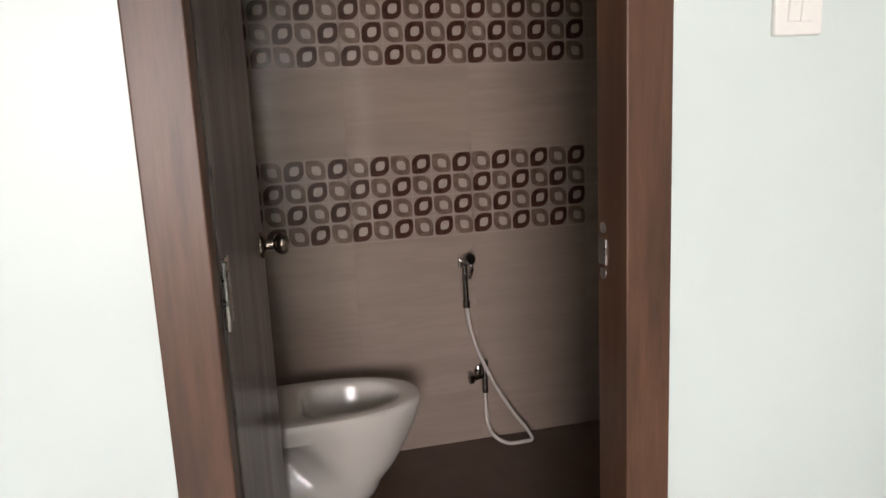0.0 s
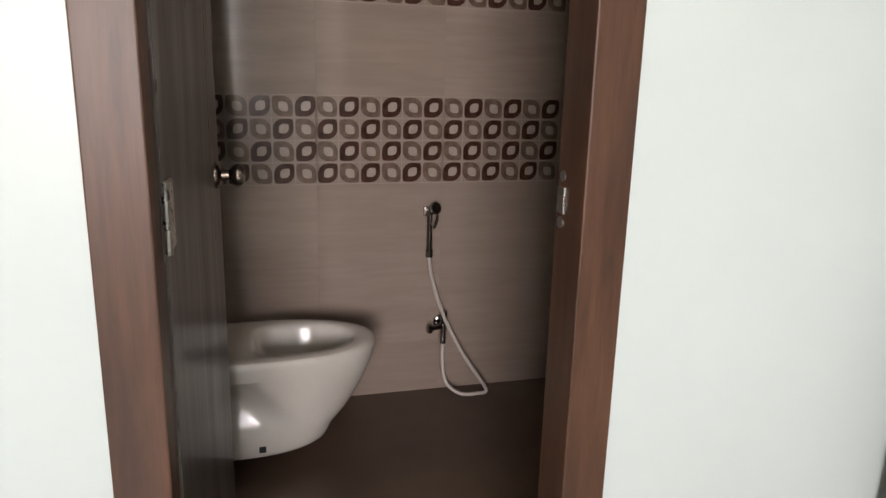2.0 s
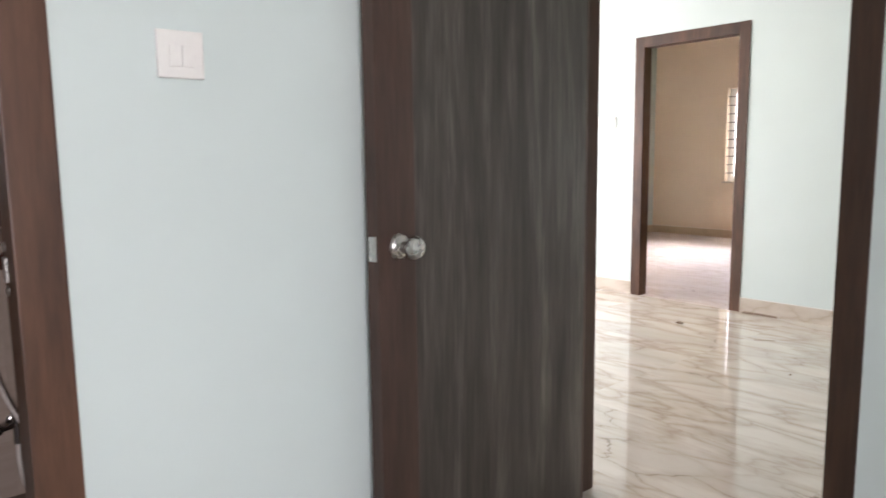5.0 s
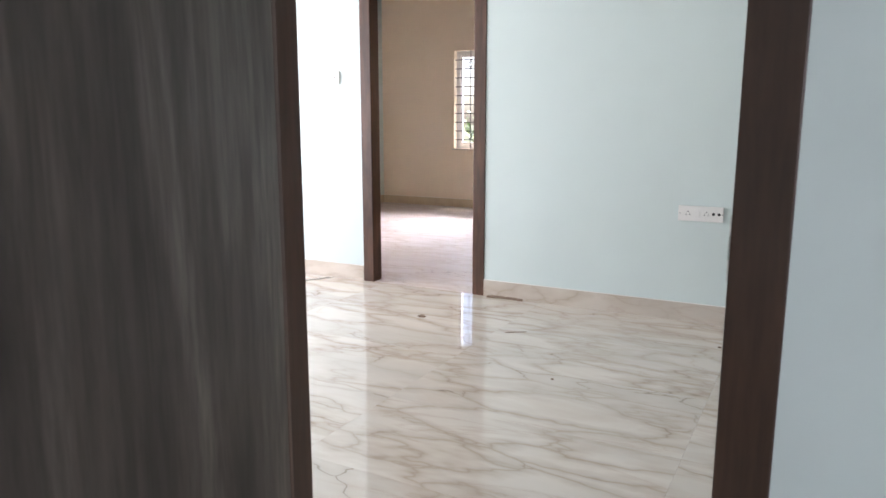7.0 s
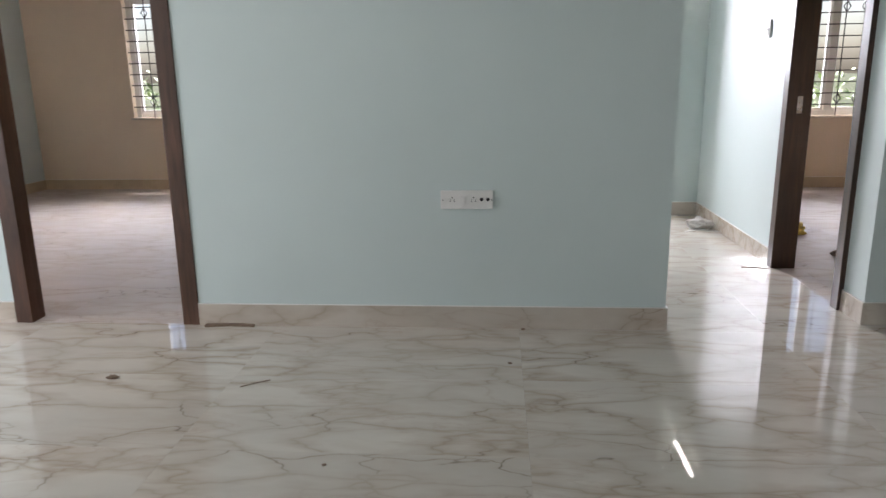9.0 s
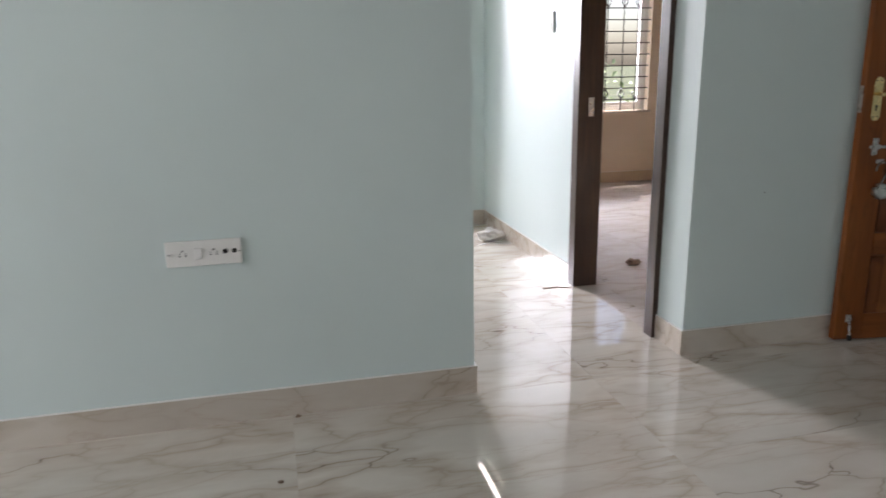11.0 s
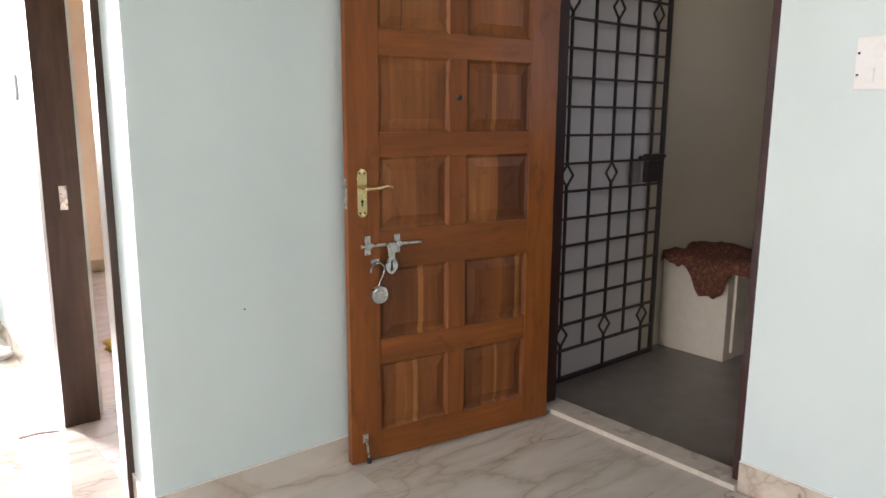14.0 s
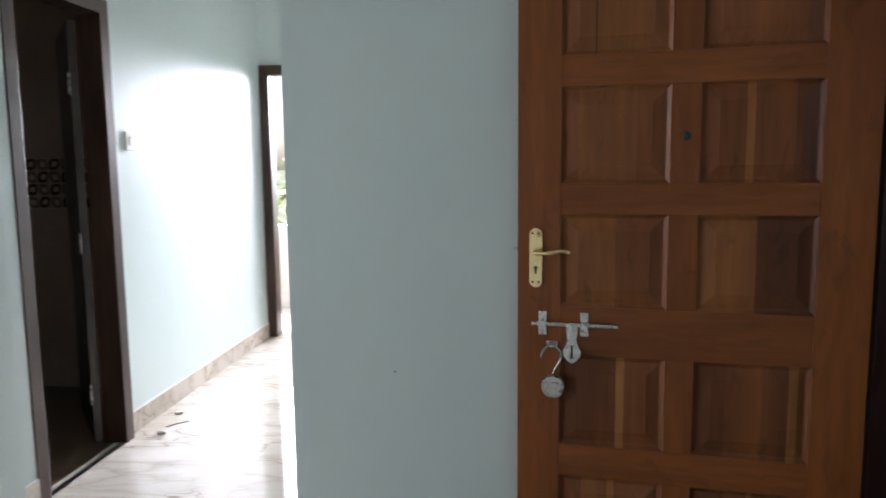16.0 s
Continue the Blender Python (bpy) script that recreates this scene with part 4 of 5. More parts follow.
plate_thing("switch_plate", pose(BATH_X + 0.0005, -4.600, 1.385, 0, 0, 90), 0.088, 0.088, "white two-rocker switch beside the bathroom door",
            [(-0.0118, -0.003, 0.0226, 0.040), (0.0118, -0.003, 0.0226, 0.040)])
plate_thing("switch_plate", pose(R_FAR - 0.0005, 1.56, 1.470, 0, 0, -90), 0.075, 0.115, "white passage switch beside a doorway", [(0.0, -0.018, 0.024, 0.045)], [], [(0.012, 0.03, 0.004)])
plate_thing("switch_plate", pose(L_FAR + 0.0005, 1.387, 1.493, 0, 0, 90), 0.075, 0.095, "white passage switch beside the bathroom door", [(0.0, 0.0, 0.024, 0.045)])
plate_thing("switch_board", pose(ENT_X - 0.0005, -1.355, 1.523, 0, 0, -90), 0.244, 0.158, "white switch board with a socket by the entrance",
            [(-0.055, 0.035, 0.022, 0.040), (0.0, 0.035, 0.022, 0.040), (0.055, 0.035, 0.022, 0.040), (-0.075, -0.035, 0.022, 0.040), (0.07, -0.038, 0.03, 0.022)],
            [(0.0, -0.035)], [(-0.112, 0.03, 0.004), (-0.112, -0.035, 0.004), (0.112, 0.03, 0.004), (0.112, -0.035, 0.004)])

nail = thing("nail", None, "small dark nail in the pale mint wall", "nail")
bm = bmesh.new()
lathe(bm, [(0.0015, 0), (0.0015, 0.004), (0.003, 0.005), (0.0025, 0.007)], 10, Matrix.Translation((1.31, TEAL_Y, 0.698)) @ pose(0, 0, 0, 90))
part("head", bm, M_IRON, nail, "", True)


# ---- tube light on the passage wall ----
tube = thing("tube_light", None, "lit white tube light high on the passage wall", "lamp")
part("batten", boxes((R_FAR - 0.035, R_FAR - 0.001, 2.28, 2.89, 2.150, 2.190), bevel=0.004), M_PLASTIC, tube)
bm = bmesh.new()
rod(bm, (R_FAR - 0.055, 2.295, 2.170), (R_FAR - 0.055, 2.875, 2.170), 0.014, 12)
part("tube", bm, M_TUBE, tube, "glowing tube", True)


# ---- bathroom things ----
def egg(cx, y0, y1, hw, sides=150):
    """D-shaped outline, evenly spaced: square towards y0, round towards y1."""
    raw = []
    ymid = y0 + (y1 - y0) * 0.42
    for i in range(1440):
        a = 2 * math.pi * i / 1440
        c, s = math.cos(a), math.sin(a)
        ex = 2.15 if s > 0 else 4.5
        x = math.copysign(abs(c) ** (2 / ex), c) * hw
        y = math.copysign(abs(s) ** (2 / ex), s)
        raw.append(Vector((cx + x, ymid + y * (y1 - ymid if s > 0 else ymid - y0))))
    run = [0.0]
    for a, b in zip(raw, raw[1:] + raw[:1]):
        run.append(run[-1] + (b - a).length)
    pts, k = [], 0
    for i in range(sides):
        want = run[-1] * i / sides
        while run[k + 1] < want:
            k += 1
        f = (want - run[k]) / max(1e-9, run[k + 1] - run[k])
        p = raw[k].lerp(raw[(k + 1) % len(raw)], f)
        pts.append((p.x, p.y))
    return pts


def ease(f):
    f = min(1.0, max(0.0, f))
    return f * f * (3 - 2 * f)


WX, WY = -2.215, -5.612
toilet = thing("toilet", None, "white ceramic wall-hung toilet without a seat", "toilet")
bm = bmesh.new()
loops = [
    (0.062, WY, -5.235, 0.112), (0.066, WY, -5.212, 0.122), (0.078, WY, -5.193, 0.128), (0.10, WY, -5.181, 0.131), (0.115, WY, -5.174, 0.133), (0.130, WY, -5.163, 0.136), (0.145, WY, -5.149, 0.139), (0.165, WY, -5.132, 0.143), (0.18, WY, -5.121, 0.145), (0.195, WY, -5.112, 0.148), (0.21, WY, -5.103, 0.151), (0.225, WY, -5.094, 0.154), (0.24, WY, -5.086, 0.157), (0.255, WY, -5.078, 0.160),
    (0.272, WY, -5.070, 0.164), (0.288, WY, -5.062, 0.168), (0.304, WY, -5.055, 0.172), (0.317, WY, -5.050, 0.175), (0.327, WY, -5.047, 0.177), (0.334, WY, -5.044, 0.179), (0.350, WY, -5.040, 0.181), (0.372, WY, -5.034, 0.184), (0.384, WY, -5.035, 0.183), (0.392, WY + 0.006, -5.042, 0.178), (0.395, WY + 0.016, -5.056, 0.168),
    (0.394, WY + 0.192, -5.096, 0.131), (0.389, WY + 0.202, -5.103, 0.124), (0.375, WY + 0.210, -5.109, 0.119), (0.34, WY + 0.217, -5.116, 0.114), (0.325, WY + 0.227, -5.130, 0.106), (0.28, WY + 0.240, -5.160, 0.094), (0.235, WY + 0.248, -5.215, 0.070), (0.205, WY + 0.262, -5.280, 0.045),
]
rings = []
for z, y0, y1, hw in loops:
    rings.append([bm.verts.new((x, y, z)) for x, y in egg(WX, y0, y1, hw)])
for a, b in zip(rings, rings[1:]):
    for i in range(len(a)):
        bm.faces.new((a[i], a[(i + 1) % len(a)], b[(i + 1) % len(a)], b[i]))
bm.faces.new(rings[0][::-1])
bm.faces.new(rings[-1])
# hollow under the rear ledge, deepest below it and fading into the lower body
for v in [w for ring in rings[:19] for w in ring]:
    edge = -5.400 + 0.115 * min(1.0, max(0.0, (0.320 - v.co.z) / 0.15))
    deep = ease((v.co.z - 0.11) / 0.19) * ease((edge + 0.02 - v.co.y) / 0.13)
    v.co.x = WX + (v.co.x - WX) * (1 - 0.50 * deep)
part("bowl", bm, M_CERAMIC, toilet, "glossy white ceramic bowl", True)
part("fixing_hole", boxes((WX + 0.120, WX + 0.1325, -5.404, -5.384, 0.086, 0.106), bevel=0.001), M_BLACK, toilet, "dark square fixing hole")
part("water", boxes((WX - 0.034, WX + 0.034, -5.37, -5.30, 0.2055, 0.210), bevel=0.001), M_WATER, toilet, "still water in the bowl")

jet = thing("health_faucet", None, "chrome hand spray with a pale hose on the tiled wall", "faucet")
FY, FX = -4.775, TILE_X
bm = bmesh.new()
box(bm, FX, FX + 0.020, FY - 0.014, FY + 0.014, 0.690, 0.725, 0.004)
rod(bm, (FX + 0.020, FY, 0.708), (FX + 0.040, FY, 0.708), 0.010, 12)
part("hook", bm, M_CHROME, jet, "chrome wall hook")
bm = bmesh.new()
sweep(bm, [(FX + 0.050, FY, 0.565), (FX + 0.048, FY, 0.62), (FX + 0.046, FY, 0.67), (FX + 0.050, FY, 0.712), (FX + 0.072, FY - 0.004, 0.728)], 0.0105, 14)
lathe(bm, [(0.012, 0), (0.021, 0.012), (0.023, 0.030), (0.019, 0.034)], 18, Matrix.Translation((FX + 0.054, FY + 0.004, 0.724)) @ pose(0, 0, 0, 0, 75, 20))
sweep(bm, [(FX + 0.072, FY + 0.016, 0.716), (FX + 0.070, FY + 0.022, 0.690), (FX + 0.060, FY + 0.014, 0.655)], 0.0055, 8)
rod(bm, (FX + 0.050, FY, 0.545), (FX + 0.050, FY, 0.572), 0.0135, 14)
part("spray", bm, M_CHROME, jet, "chrome trigger spray head", True)
bm = bmesh.new()
sweep(bm, [(FX + 0.050, FY, 0.552), (FX + 0.052, FY + 0.008, 0.48), (FX + 0.060, FY + 0.034, 0.38), (FX + 0.070, FY + 0.078, 0.27), (FX + 0.082, FY + 0.142, 0.15), (FX + 0.100, FY + 0.212, 0.045), (FX + 0.106, FY + 0.222, 0.014), (FX + 0.104, FY + 0.185, 0.008),
            (FX + 0.095, FY + 0.125, 0.009), (FX + 0.070, FY + 0.075, 0.045), (FX + 0.057, FY + 0.060, 0.12), (FX + 0.052, FY + 0.060, 0.215)], 0.0072, 10)
part("hose", bm, M_HOSE, jet, "pale braided hose looping to the floor", True)
bm = bmesh.new()
lathe(bm, [(0.027, 0), (0.027, 0.004), (0.018, 0.010)], 20, Matrix.Translation((FX, FY + 0.060, 0.275)) @ pose(0, 0, 0, 0, 90))
rod(bm, (FX + 0.005, FY + 0.060, 0.275), (FX + 0.060, FY + 0.060, 0.275), 0.012, 14)
rod(bm, (FX + 0.052, FY + 0.060, 0.205), (FX + 0.052, FY + 0.060, 0.315), 0.0115, 14)
rod(bm, (FX + 0.052, FY + 0.060, 0.275), (FX + 0.060, FY + 0.012, 0.268), 0.010, 12)
lathe(bm, [(0.012, 0), (0.019, 0.004), (0.019, 0.018), (0.012, 0.022)], 16, Matrix.Translation((FX + 0.060, FY + 0.016, 0.269)) @ pose(0, 0, 0, 90))
rod(bm, (FX + 0.052, FY + 0.060, 0.312), (FX + 0.052, FY + 0.060, 0.332), 0.015, 14)
part("valve", bm, M_CHROME, jet, "chrome angle valve", True)


# ---- windows with iron grilles: local x along, local y outwards ----
def window(name, x0, x1, z0, z1, label, mullion, diamonds):
    ob = thing(name, None, label, "window", "", "structure")
    y = OUT_R + 0.055
    for d in ((x0, x0 + 0.055, z0, z1), (x1 - 0.055, x1, z0, z1), (x0 + 0.055, x1 - 0.055, z0, z0 + 0.05), (x0 + 0.055, x1 - 0.055, z1 - 0.05, z1), (mullion - 0.028, mullion + 0.028, z0 + 0.05, z1 - 0.05)):
        part("window_frame", boxes((d[0], d[1], y + 0.02, y + 0.075, d[2], d[3]), bevel=0.004), M_UPVC, ob)
    part("sill", boxes((x0 - 0.03, x1 + 0.03, OUT_R - 0.02, y + 0.018, z0 - 0.022, z0 - 0.001), bevel=0.004), M_STONE, ob, "grey stone sill")
    for a, b in ((x0 + 0.055, mullion - 0.028), (mullion + 0.028, x1 - 0.055)):
        for d in ((a, a + 0.03, z0 + 0.05, z1 - 0.05), (b - 0.03, b, z0 + 0.05, z1 - 0.05), (a + 0.03, b - 0.03, z0 + 0.05, z0 + 0.08), (a + 0.03, b - 0.03, z1 - 0.08, z1 - 0.05)):
            part("sash", boxes((d[0], d[1], y + 0.030, y + 0.058, d[2], d[3]), bevel=0.003), M_UPVC, ob)
        p = part("pane", boxes((a + 0.03, b - 0.03, y + 0.043, y + 0.047, z0 + 0.08, z1 - 0.08)), M_GLASS, ob, "clear glass pane")
        p.visible_shadow = False
    grille = thing("window_grille", None, "black iron window grille with small diamonds", "grille")
    n = 11
    step = (z1 - z0) / n
    for k in range(1, n):
        bm = bmesh.new()
        rod(bm, (x0, OUT_R + 0.030, z0 + k * step), (x1, OUT_R + 0.030, z0 + k * step), 0.0065, 6)
        part("bar", bm, M_IRON, grille)
    for x in diamonds:
        bm = bmesh.new()
        rod(bm, (x, OUT_R + 0.030, z0), (x, OUT_R + 0.030, z1), 0.006, 6)
        part("upright", bm, M_IRON, grille)
        for k in (1.5, n - 1.5):
            bm = bmesh.new()
            ring = [(0, step * 0.46), (0.034, 0), (0, -step * 0.46), (-0.034, 0)]
            for i in range(4):
                (xa, za), (xb, zb) = ring[i], ring[(i + 1) % 4]
                rod(bm, (x + xa, OUT_R + 0.026, z0 + k * step + za), (x + xb, OUT_R + 0.026, z0 + k * step + zb), 0.006, 6)
            part("diamond", bm, M_IRON, grille)
    return ob


window("window_1", *W2, "white two-pane window with an iron grille", (W2[0] + W2[1]) / 2, (W2[0] + 0.23, W2[0] + 0.40, W2[0] + 0.60, W2[0] + 0.80, W2[0] + 0.97))
window("window_2", *W3, "white two-pane window with an iron grille", 2.62, (W3[0] + 0.20, W3[0] + 0.38, W3[0] + 0.72, W3[0] + 0.90, W3[0] + 1.06))


# ---- balcony and what lies outside ----
structure("balcony_floor", boxes((-0.78, RIGHT_X, 3.501, 4.60, BASE, -0.003)), M_CONCRETE, "pale concrete balcony floor", "balcony")
structure("balcony_parapet", boxes((-0.78, RIGHT_X, 4.48, 4.60, -0.003, 0.80), bevel=0.006), M_CONCRETE, "pale plastered balcony parapet", "parapet")
structure("balcony_side", boxes((-0.90, -0.781, 3.501, 4.60, BASE, TOP)), M_CONCRETE, "pale plastered balcony side wall", "wall")
# unseen slabs added to keep direct sun off the room floors
for name, span in (("sunshade_room_two", W2), ("sunshade_room_three", W3)):
    structure(name, boxes((span[0] - 0.15, span[1] + 0.15, 4.601, 4.86, span[3] + 0.10, span[3] + 0.18), bevel=0.005), M_CONCRETE, "unseen pale concrete slab added to block sun over a window", "sunshade")
GZ = -3.4
bm = bmesh.new()
box(bm, -900, 900, -900, 900, GZ - 0.5, GZ)
structure("ground", bm, M_GROUND, "earth and grass around the building", "ground")


def tree(x, y, height, spread, seed, label):
    rnd = random.Random(seed)
    ob = thing("tree", Matrix.Translation((x, y, GZ)), label, "tree", "trees outside")
    bm = bmesh.new()
    tips = []
    trunk = height * 0.42
    lathe(bm, [(0.20, 0), (0.15, trunk * 0.3), (0.12, trunk * 0.7), (0.09, trunk)], 10)
    for k in range(9):
        a = 2 * math.pi * k / 9 + rnd.uniform(-0.3, 0.3)
        r = spread * rnd.uniform(0.45, 0.85)
        z0 = trunk * rnd.uniform(0.6, 1.0)
        z1 = trunk + (height - trunk) * rnd.uniform(0.15, 0.85)
        p = [(0, 0, z0), (r * 0.45 * math.cos(a), r * 0.45 * math.sin(a), (z0 + z1) / 2 + 0.2), (r * math.cos(a), r * math.sin(a), z1)]
        sweep(bm, p, 0.035, 6)
        tips += [Vector(p[1]), Vector(p[2])]
    tips.append(Vector((0, 0, height * 0.9)))
    part("trunk", bm, M_BARK, ob)
    verts, faces = [], []
    for tip in tips:
        for c in range(10):
            centre = tip + Vector((rnd.gauss(0, 0.5), rnd.gauss(0, 0.5), rnd.gauss(0, 0.4)))
            for l in range(10):
                p = centre + Vector((rnd.gauss(0, 0.22), rnd.gauss(0, 0.22), rnd.gauss(0, 0.18)))
                q = Euler((rnd.uniform(-1, 1), rnd.uniform(-1, 1), rnd.uniform(0, 6.28))).to_matrix()
                s = rnd.uniform(0.07, 0.13)
                i = len(verts)
                verts += [tuple(p + q @ Vector(o)) for o in ((-s, 0, 0), (0, -s * 0.45, s * 0.1), (s, 0, -s * 0.15), (0, s * 0.45, s * 0.1))]
                faces.append((i, i + 1, i + 2, i + 3))
    me = bpy.data.meshes.new("crown")
    me.from_pydata(verts, [], faces)
    me.materials.append(M_LEAF)
    part("crown", me, M_LEAF, ob)
    return ob


tree(-0.6, 9.5, 4.3, 2.2, 1, "leafy green tree beyond the balcony")
tree(1.9, 11.0, 4.3, 2.4, 2, "leafy green tree beyond the balcony")
tree(4.6, 10.0, 3.9, 2.4, 3, "leafy green tree outside a window")
tree(-7.4, 9.0, 4.6, 2.5, 4, "leafy green tree outside a window")
tree(-4.6, 11.5, 4.8, 2.6, 5, "leafy green tree outside a window")
tree(6.4, 13.0, 4.5, 2.7, 6, "leafy green tree outside a window")


# ---- scraps on the floors ----
def crumple(name, x, y, size, flat, mat, seed, label, category):
    """A crumpled piece lying on the floor."""
    bm = bmesh.new()
    bmesh.ops.create_icosphere(bm, subdivisions=3, radius=1.0)
    for v in bm.verts:
        n = noise.noise(v.co * 1.7 + Vector((seed, 0, 0))) * 0.45 + noise.noise(v.co * 4.0 + Vector((seed, 3, 0))) * 0.22
        v.co = Vector((v.co.x * (1 + n) * size[0], v.co.y * (1 + n) * size[1], max(0.0, v.co.z + 0.7) * flat * (1 + n)))
    ob = tagged(new(name, finish(name, bm, mat)), label, category)
    ob.location = (x, y, 0.0)
    return ob


def strip(name, a, b, width, mat, label, category, lift=0.003):
    """A thin strip or stick lying on the floor."""
    bm = bmesh.new()
    a, b = Vector((*a, 0)), Vector((*b, 0))
    d = (b - a).normalized()
    s = Vector((-d.y, d.x, 0)) * width / 2
    mid = (a + b) / 2 + s * 1.5
    lo = [a - s, mid - s, b - s * 0.6, b + s * 0.6, mid + s, a + s]
    prism(bm, [(p.x, p.y) for p in lo], 0.0, lift)
    return tagged(new(name, finish(name, bm, mat)), label, category)


crumple("plastic_bag", 0.80, 2.36, (0.10, 0.06), 0.045, M_PAPER, 1, "crumpled white plastic scrap on the passage floor", "litter")
strip("wood_sliver", (0.66, 2.22), (0.86, 2.30), 0.018, M_PAPER, "pale wood sliver on the passage floor", "litter")
crumple("paper_scrap", -0.100, 1.259, (0.022, 0.014), 0.012, M_PAPER, 9, "small white paper scrap by the passage skirting", "litter")
crumple("paper_scrap", -0.154, 1.561, (0.020, 0.012), 0.008, M_PAPER, 10, "small white paper scrap by the passage skirting", "litter")
strip("wood_sliver", (-0.125, 1.36), (-0.045, 1.45), 0.010, M_SCRAP, "thin wood sliver on the passage floor", "litter")
strip("wood_sliver", (0.74, 1.16), (0.89, 1.13), 0.022, M_SCRAP, "dark wood sliver by the door frame", "litter")
crumple("dry_leaf", 1.47, 1.47, (0.045, 0.03), 0.02, M_SCRAP, 2, "dry brown leaf scrap on the room floor", "litter")
crumple("yellow_wrapper", 1.42, 2.12, (0.10, 0.05), 0.05, M_YELLOW, 3, "crumpled yellow wrapper on the room floor", "litter")
strip("wood_sliver", (1.36, 2.30), (1.64, 2.34), 0.016, M_PAPER, "pale wood sliver on the room floor", "litter")
strip("wood_stick", (-3.690, -0.315), (-3.555, -0.040), 0.012, M_PAPER, "pale thin stick on the hall floor", "litter", 0.008)
crumple("dust_crumb", -2.41, -0.67, (0.024, 0.013), 0.008, M_SCRAP, 4, "brown debris crumb on the hall floor", "litter")
strip("wire_scrap", (-1.84, -0.73), (-1.74, -0.66), 0.005, M_SCRAP, "thin dark wire scrap on the hall floor", "litter")
strip("wood_sliver", (-2.27, -0.035), (-2.02, -0.028), 0.024, M_SCRAP, "dark wood sliver by the skirting", "litter", 0.012)
crumple("dust_crumb", -0.68, -0.03, (0.009, 0.006), 0.006, M_SCRAP, 5, "dark crumb by the skirting", "litter")
crumple("dust_crumb", -1.36, -1.30, (0.008, 0.004), 0.004, M_SCRAP, 6, "dark crumb on the hall floor", "litter")
crumple("dust_crumb", -0.75, -0.45, (0.008, 0.005), 0.005, M_SCRAP, 7, "dark crumb on the hall floor", "litter")
strip("brush_handle", (-1.70, -5.13), (-1.56, -5.30), 0.040, M_PAPER, "pale wooden offcut on the bathroom floor", "litter", 0.018)
crumple("dust_crumb", -1.70, -5.27, (0.035, 0.018), 0.012, M_SCRAP, 8, "dark debris crumb on the bathroom floor", "litter")


# ---- wall tiles of the bathroom, then floor tiles ----
JOINT_Y, TILE_L, TILE_H, BAND_Z = -5.171, 0.450, 0.305, 0.812


def motif(bm, cy, cz, flip, dark):
    """A leaf ring with two pointed corners, as thin glaze on the tile: y across, z up."""
    def outline(size, shift):
        pts = []
        for i in range(24):
            a = 2 * math.pi * i / 24
            c, s = math.cos(a), math.sin(a)
            corner = (c * s > 0) != flip
            ex = 8.0 if corner else 2.0
            r = (abs(c) ** ex + abs(s) ** ex) ** (-1 / ex)
            pts.append((cy + (r * c + shift) * size, cz + (r * s + shift * (-1 if flip else 1) * 0.5) * size))
        return pts
    outer, inner = outline(0.0342, 0.0), outline(0.0162, 0.14)
    vo = [bm.verts.new((0.0012, y, z)) for y, z in outer]
    vi = [bm.verts.new((0.0012, y, z)) for y, z in inner]
    for i in range(24):
        bm.faces.new((vo[i], vo[(i + 1) % 24], vi[(i + 1) % 24], vi[i])).material_index = 0 if dark else 1
    bm.faces.new(vi).material_index = 2


tile_mesh = {}
pattern_mesh = []


def wall_tile(y0, y1, z0, z1, decor):
    key = (round(y1 - y0, 3), round(z1 - z0, 3))
    if key not in tile_mesh:
        tile_mesh[key] = finish("tile", boxes((-0.008, 0.0, 0.0001, y1 - y0 - 0.0001, 0.0001, z1 - z0 - 0.0001)), M_BATHTILE)
    ob = part("tile", tile_mesh[key], M_BATHTILE, bath_back)
    ob.location = (TILE_X, y0, z0)
    if not decor:
        return
    bm = bmesh.new()
    p = TILE_L / 6
    h = TILE_H / 4
    for i in range(6):
        for k in range(4):
            y = (i + 0.5) * p
            if y + 0.034 > y1 - y0:
                continue
            dark = (i + k) % 2 == 0
            motif(bm, y, (k + 0.5) * h, not dark, dark)
    for i in range(7):
        y = min(i * p, y1 - y0) - 0.0012
        vs = [bm.verts.new(q) for q in ((0.0008, y, 0), (0.0008, y + 0.0024, 0), (0.0008, y + 0.0024, z1 - z0), (0.0008, y, z1 - z0))]
        bm.faces.new(vs).material_index = 2
    for k in range(5):
        z = k * h - 0.0012
        vs = [bm.verts.new(q) for q in ((0.0009, 0, z), (0.0009, y1 - y0, z), (0.0009, y1 - y0, z + 0.0024), (0.0009, 0, z + 0.0024))]
        bm.faces.new(vs).material_index = 2
    glaze = part("leaf_pattern", bm, (M_DECOR_DARK, M_DECOR_MID, M_DECOR_PALE), ob, "brown and taupe leaf rings on the tile")
    if abs(y1 - y0 - TILE_L) < 0.001:
        pattern_mesh.append(glaze.data)


ys = [JOINT_Y - TILE_L, JOINT_Y, JOINT_Y + TILE_L, JOINT_Y + 2 * TILE_L, -4.2]
zs = [BAND_Z + TILE_H * k for k in range(-3, 8)]
for z0 in zs:
    for y0, y1 in zip(ys, ys[1:]):
        if y1 - y0 > 0.02:
            wall_tile(max(y0, -5.62), y1, max(z0, BASE), min(z0 + TILE_H, TOP), abs(z0 - BAND_Z) < 0.01 or abs(z0 - BAND_Z - 2 * TILE_H) < 0.01)

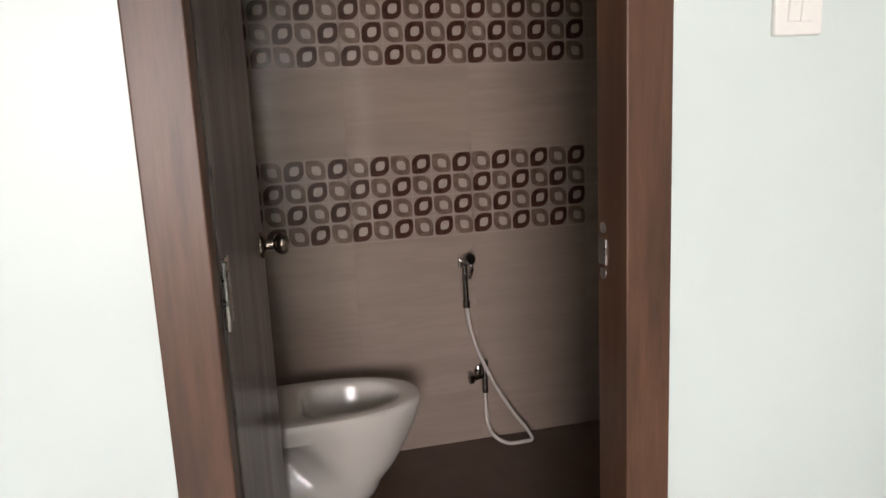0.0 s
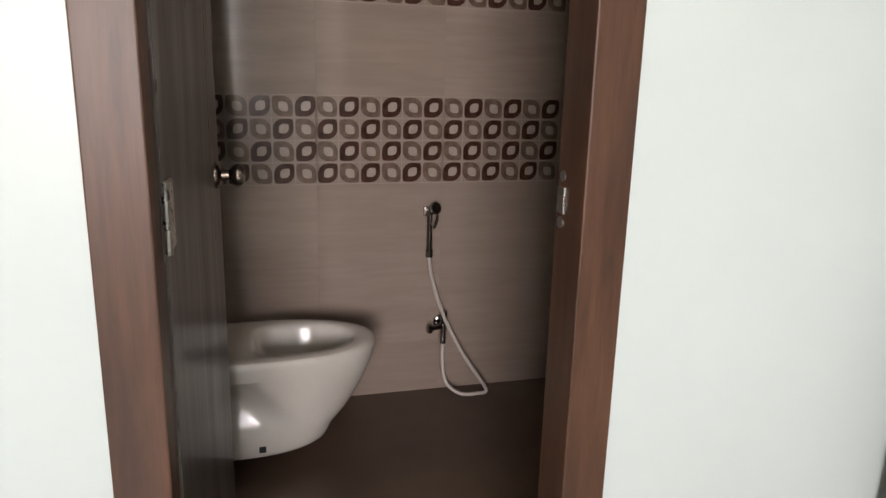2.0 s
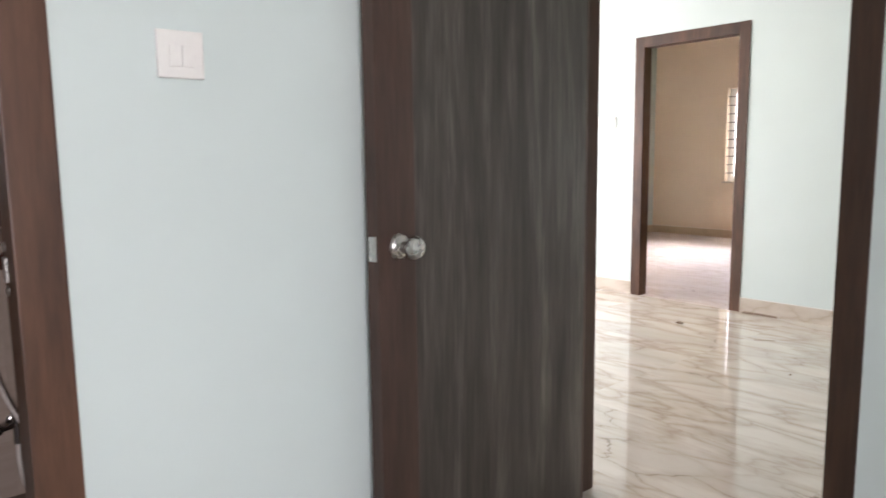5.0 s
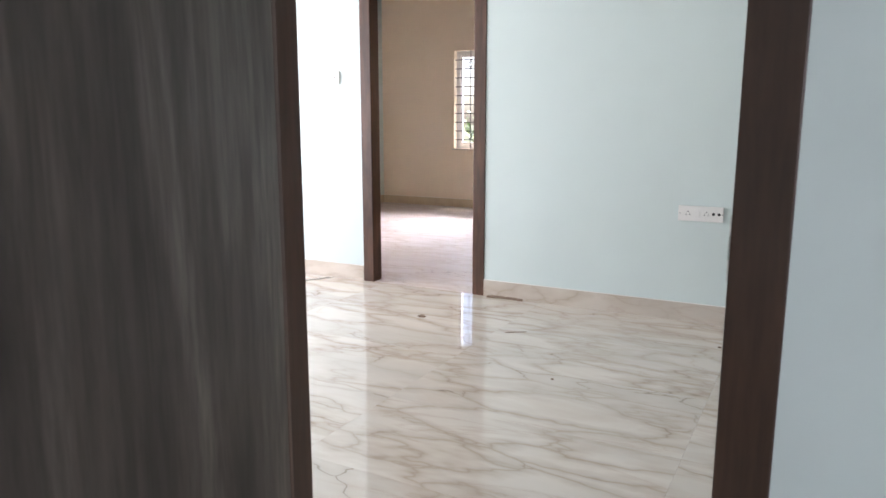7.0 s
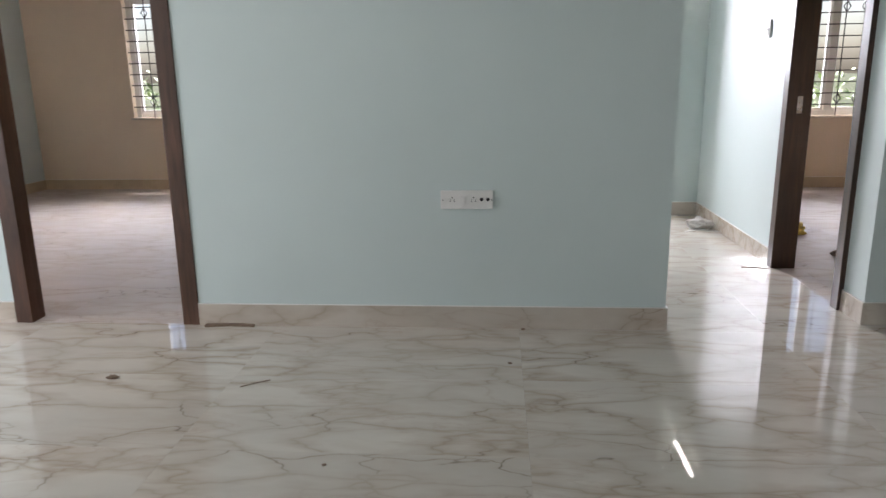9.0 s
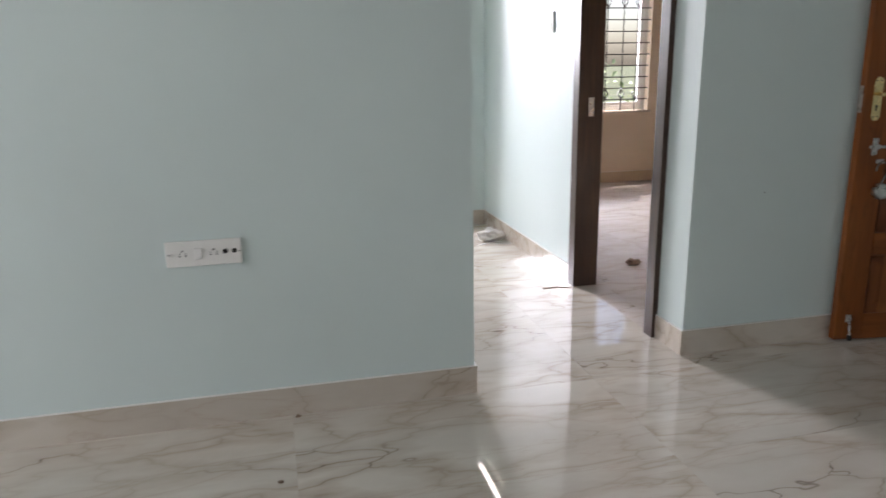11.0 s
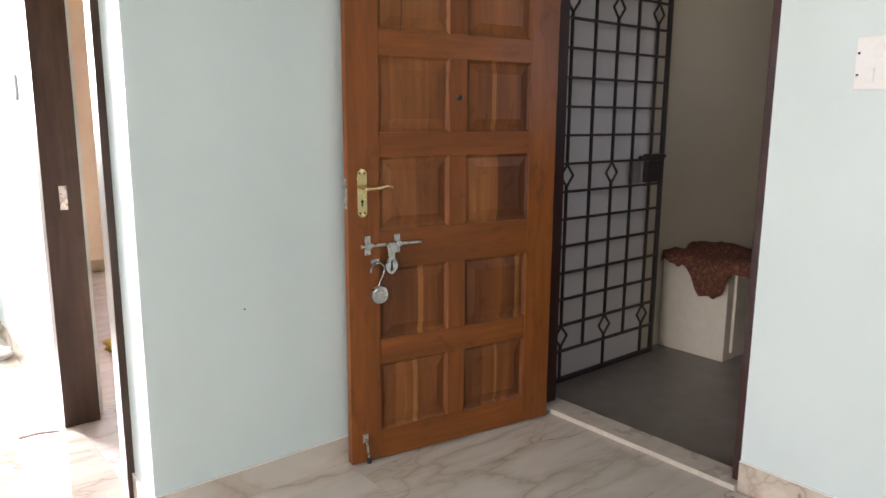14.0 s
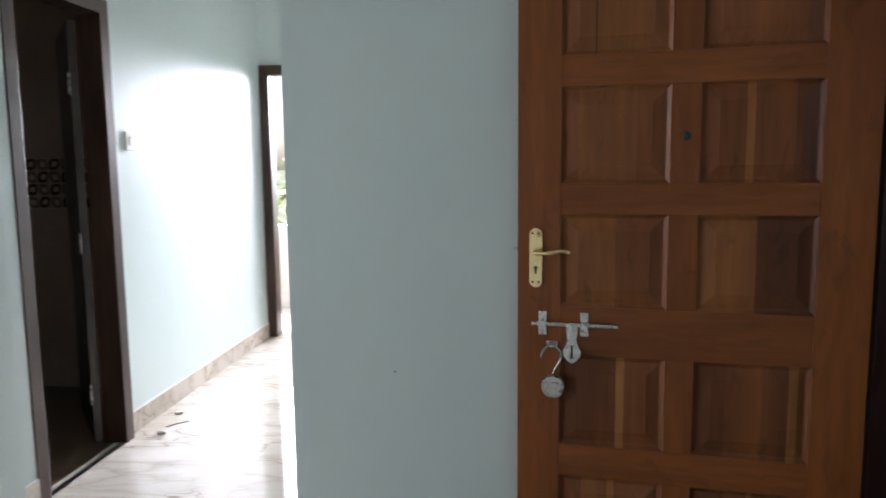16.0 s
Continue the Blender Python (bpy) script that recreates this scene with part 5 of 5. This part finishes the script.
# one decor band in the second bathroom
for x0 in (-1.78, -1.78 + TILE_L, -1.78 + 2 * TILE_L):
    ob = part("tile", tile_mesh[(0.45, 0.305)], M_BATHTILE, second_back)
    ob.matrix_world = pose(x0, 1.990, 1.117, 0, 0, -90)
    glaze = part("leaf_pattern", pattern_mesh[0], (M_DECOR_DARK, M_DECOR_MID, M_DECOR_PALE), ob, "brown and taupe leaf rings on the tile")

tiles_ob = thing("floor", None, "polished cream floor tiles with brown veins", "floor", "", "structure")
floor_mesh = {}
SX, SY = 1.2, 0.6
OX, OY = -0.70, -0.02


def floor_tiles(x0, x1, y0, y1, mat=M_MARBLE):
    i0, i1 = math.floor((x0 - OX) / SX), math.ceil((x1 - OX) / SX)
    k0, k1 = math.floor((y0 - OY) / SY), math.ceil((y1 - OY) / SY)
    for i in range(i0, i1):
        for k in range(k0, k1):
            a0, a1 = max(x0, OX + i * SX), min(x1, OX + (i + 1) * SX)
            b0, b1 = max(y0, OY + k * SY), min(y1, OY + (k + 1) * SY)
            if a1 - a0 < 0.01 or b1 - b0 < 0.01:
                continue
            key = (round(a1 - a0, 3), round(b1 - b0, 3), mat.name)
            if key not in floor_mesh:
                bm = boxes((0.0003, a1 - a0 - 0.0003, 0.0003, b1 - b0 - 0.0003, -0.010, 0.0))
                floor_mesh[key] = finish("tile", bm, mat)
            ob = part("tile", floor_mesh[key], mat, tiles_ob)
            ob.location = (a0, b0, 0.0)


floor_tiles(-6.0, 2.70, -3.12, 0.0)
floor_tiles(D1[0], D1[1], -3.22, -3.12)
floor_tiles(L_FAR, RIGHT_X, 0.0, OUT_Y)
floor_tiles(RIGHT_X, 2.70, 0.0, TEAL_Y)
floor_tiles(RIGHT_X, RIGHT_X + 0.12, D3[0], D3[1], M_ROOMTILE)
floor_tiles(RIGHT_X + 0.12, 4.75, 0.33, OUT_R, M_ROOMTILE)
floor_tiles(D2[0], D2[1], 0.0, 0.12, M_ROOMTILE)
floor_tiles(-6.0, -1.92, 0.12, OUT_R, M_ROOMTILE)
floor_tiles(DBAL[0], DBAL[1], OUT_Y, 3.5)
floor_tiles(-1.10, 2.4, -7.2, -3.22)
floor_tiles(-1.30, -1.10, -4.0, -3.22)
floor_tiles(LEFT_X - 0.06, LEFT_X, DB2[0], DB2[1])
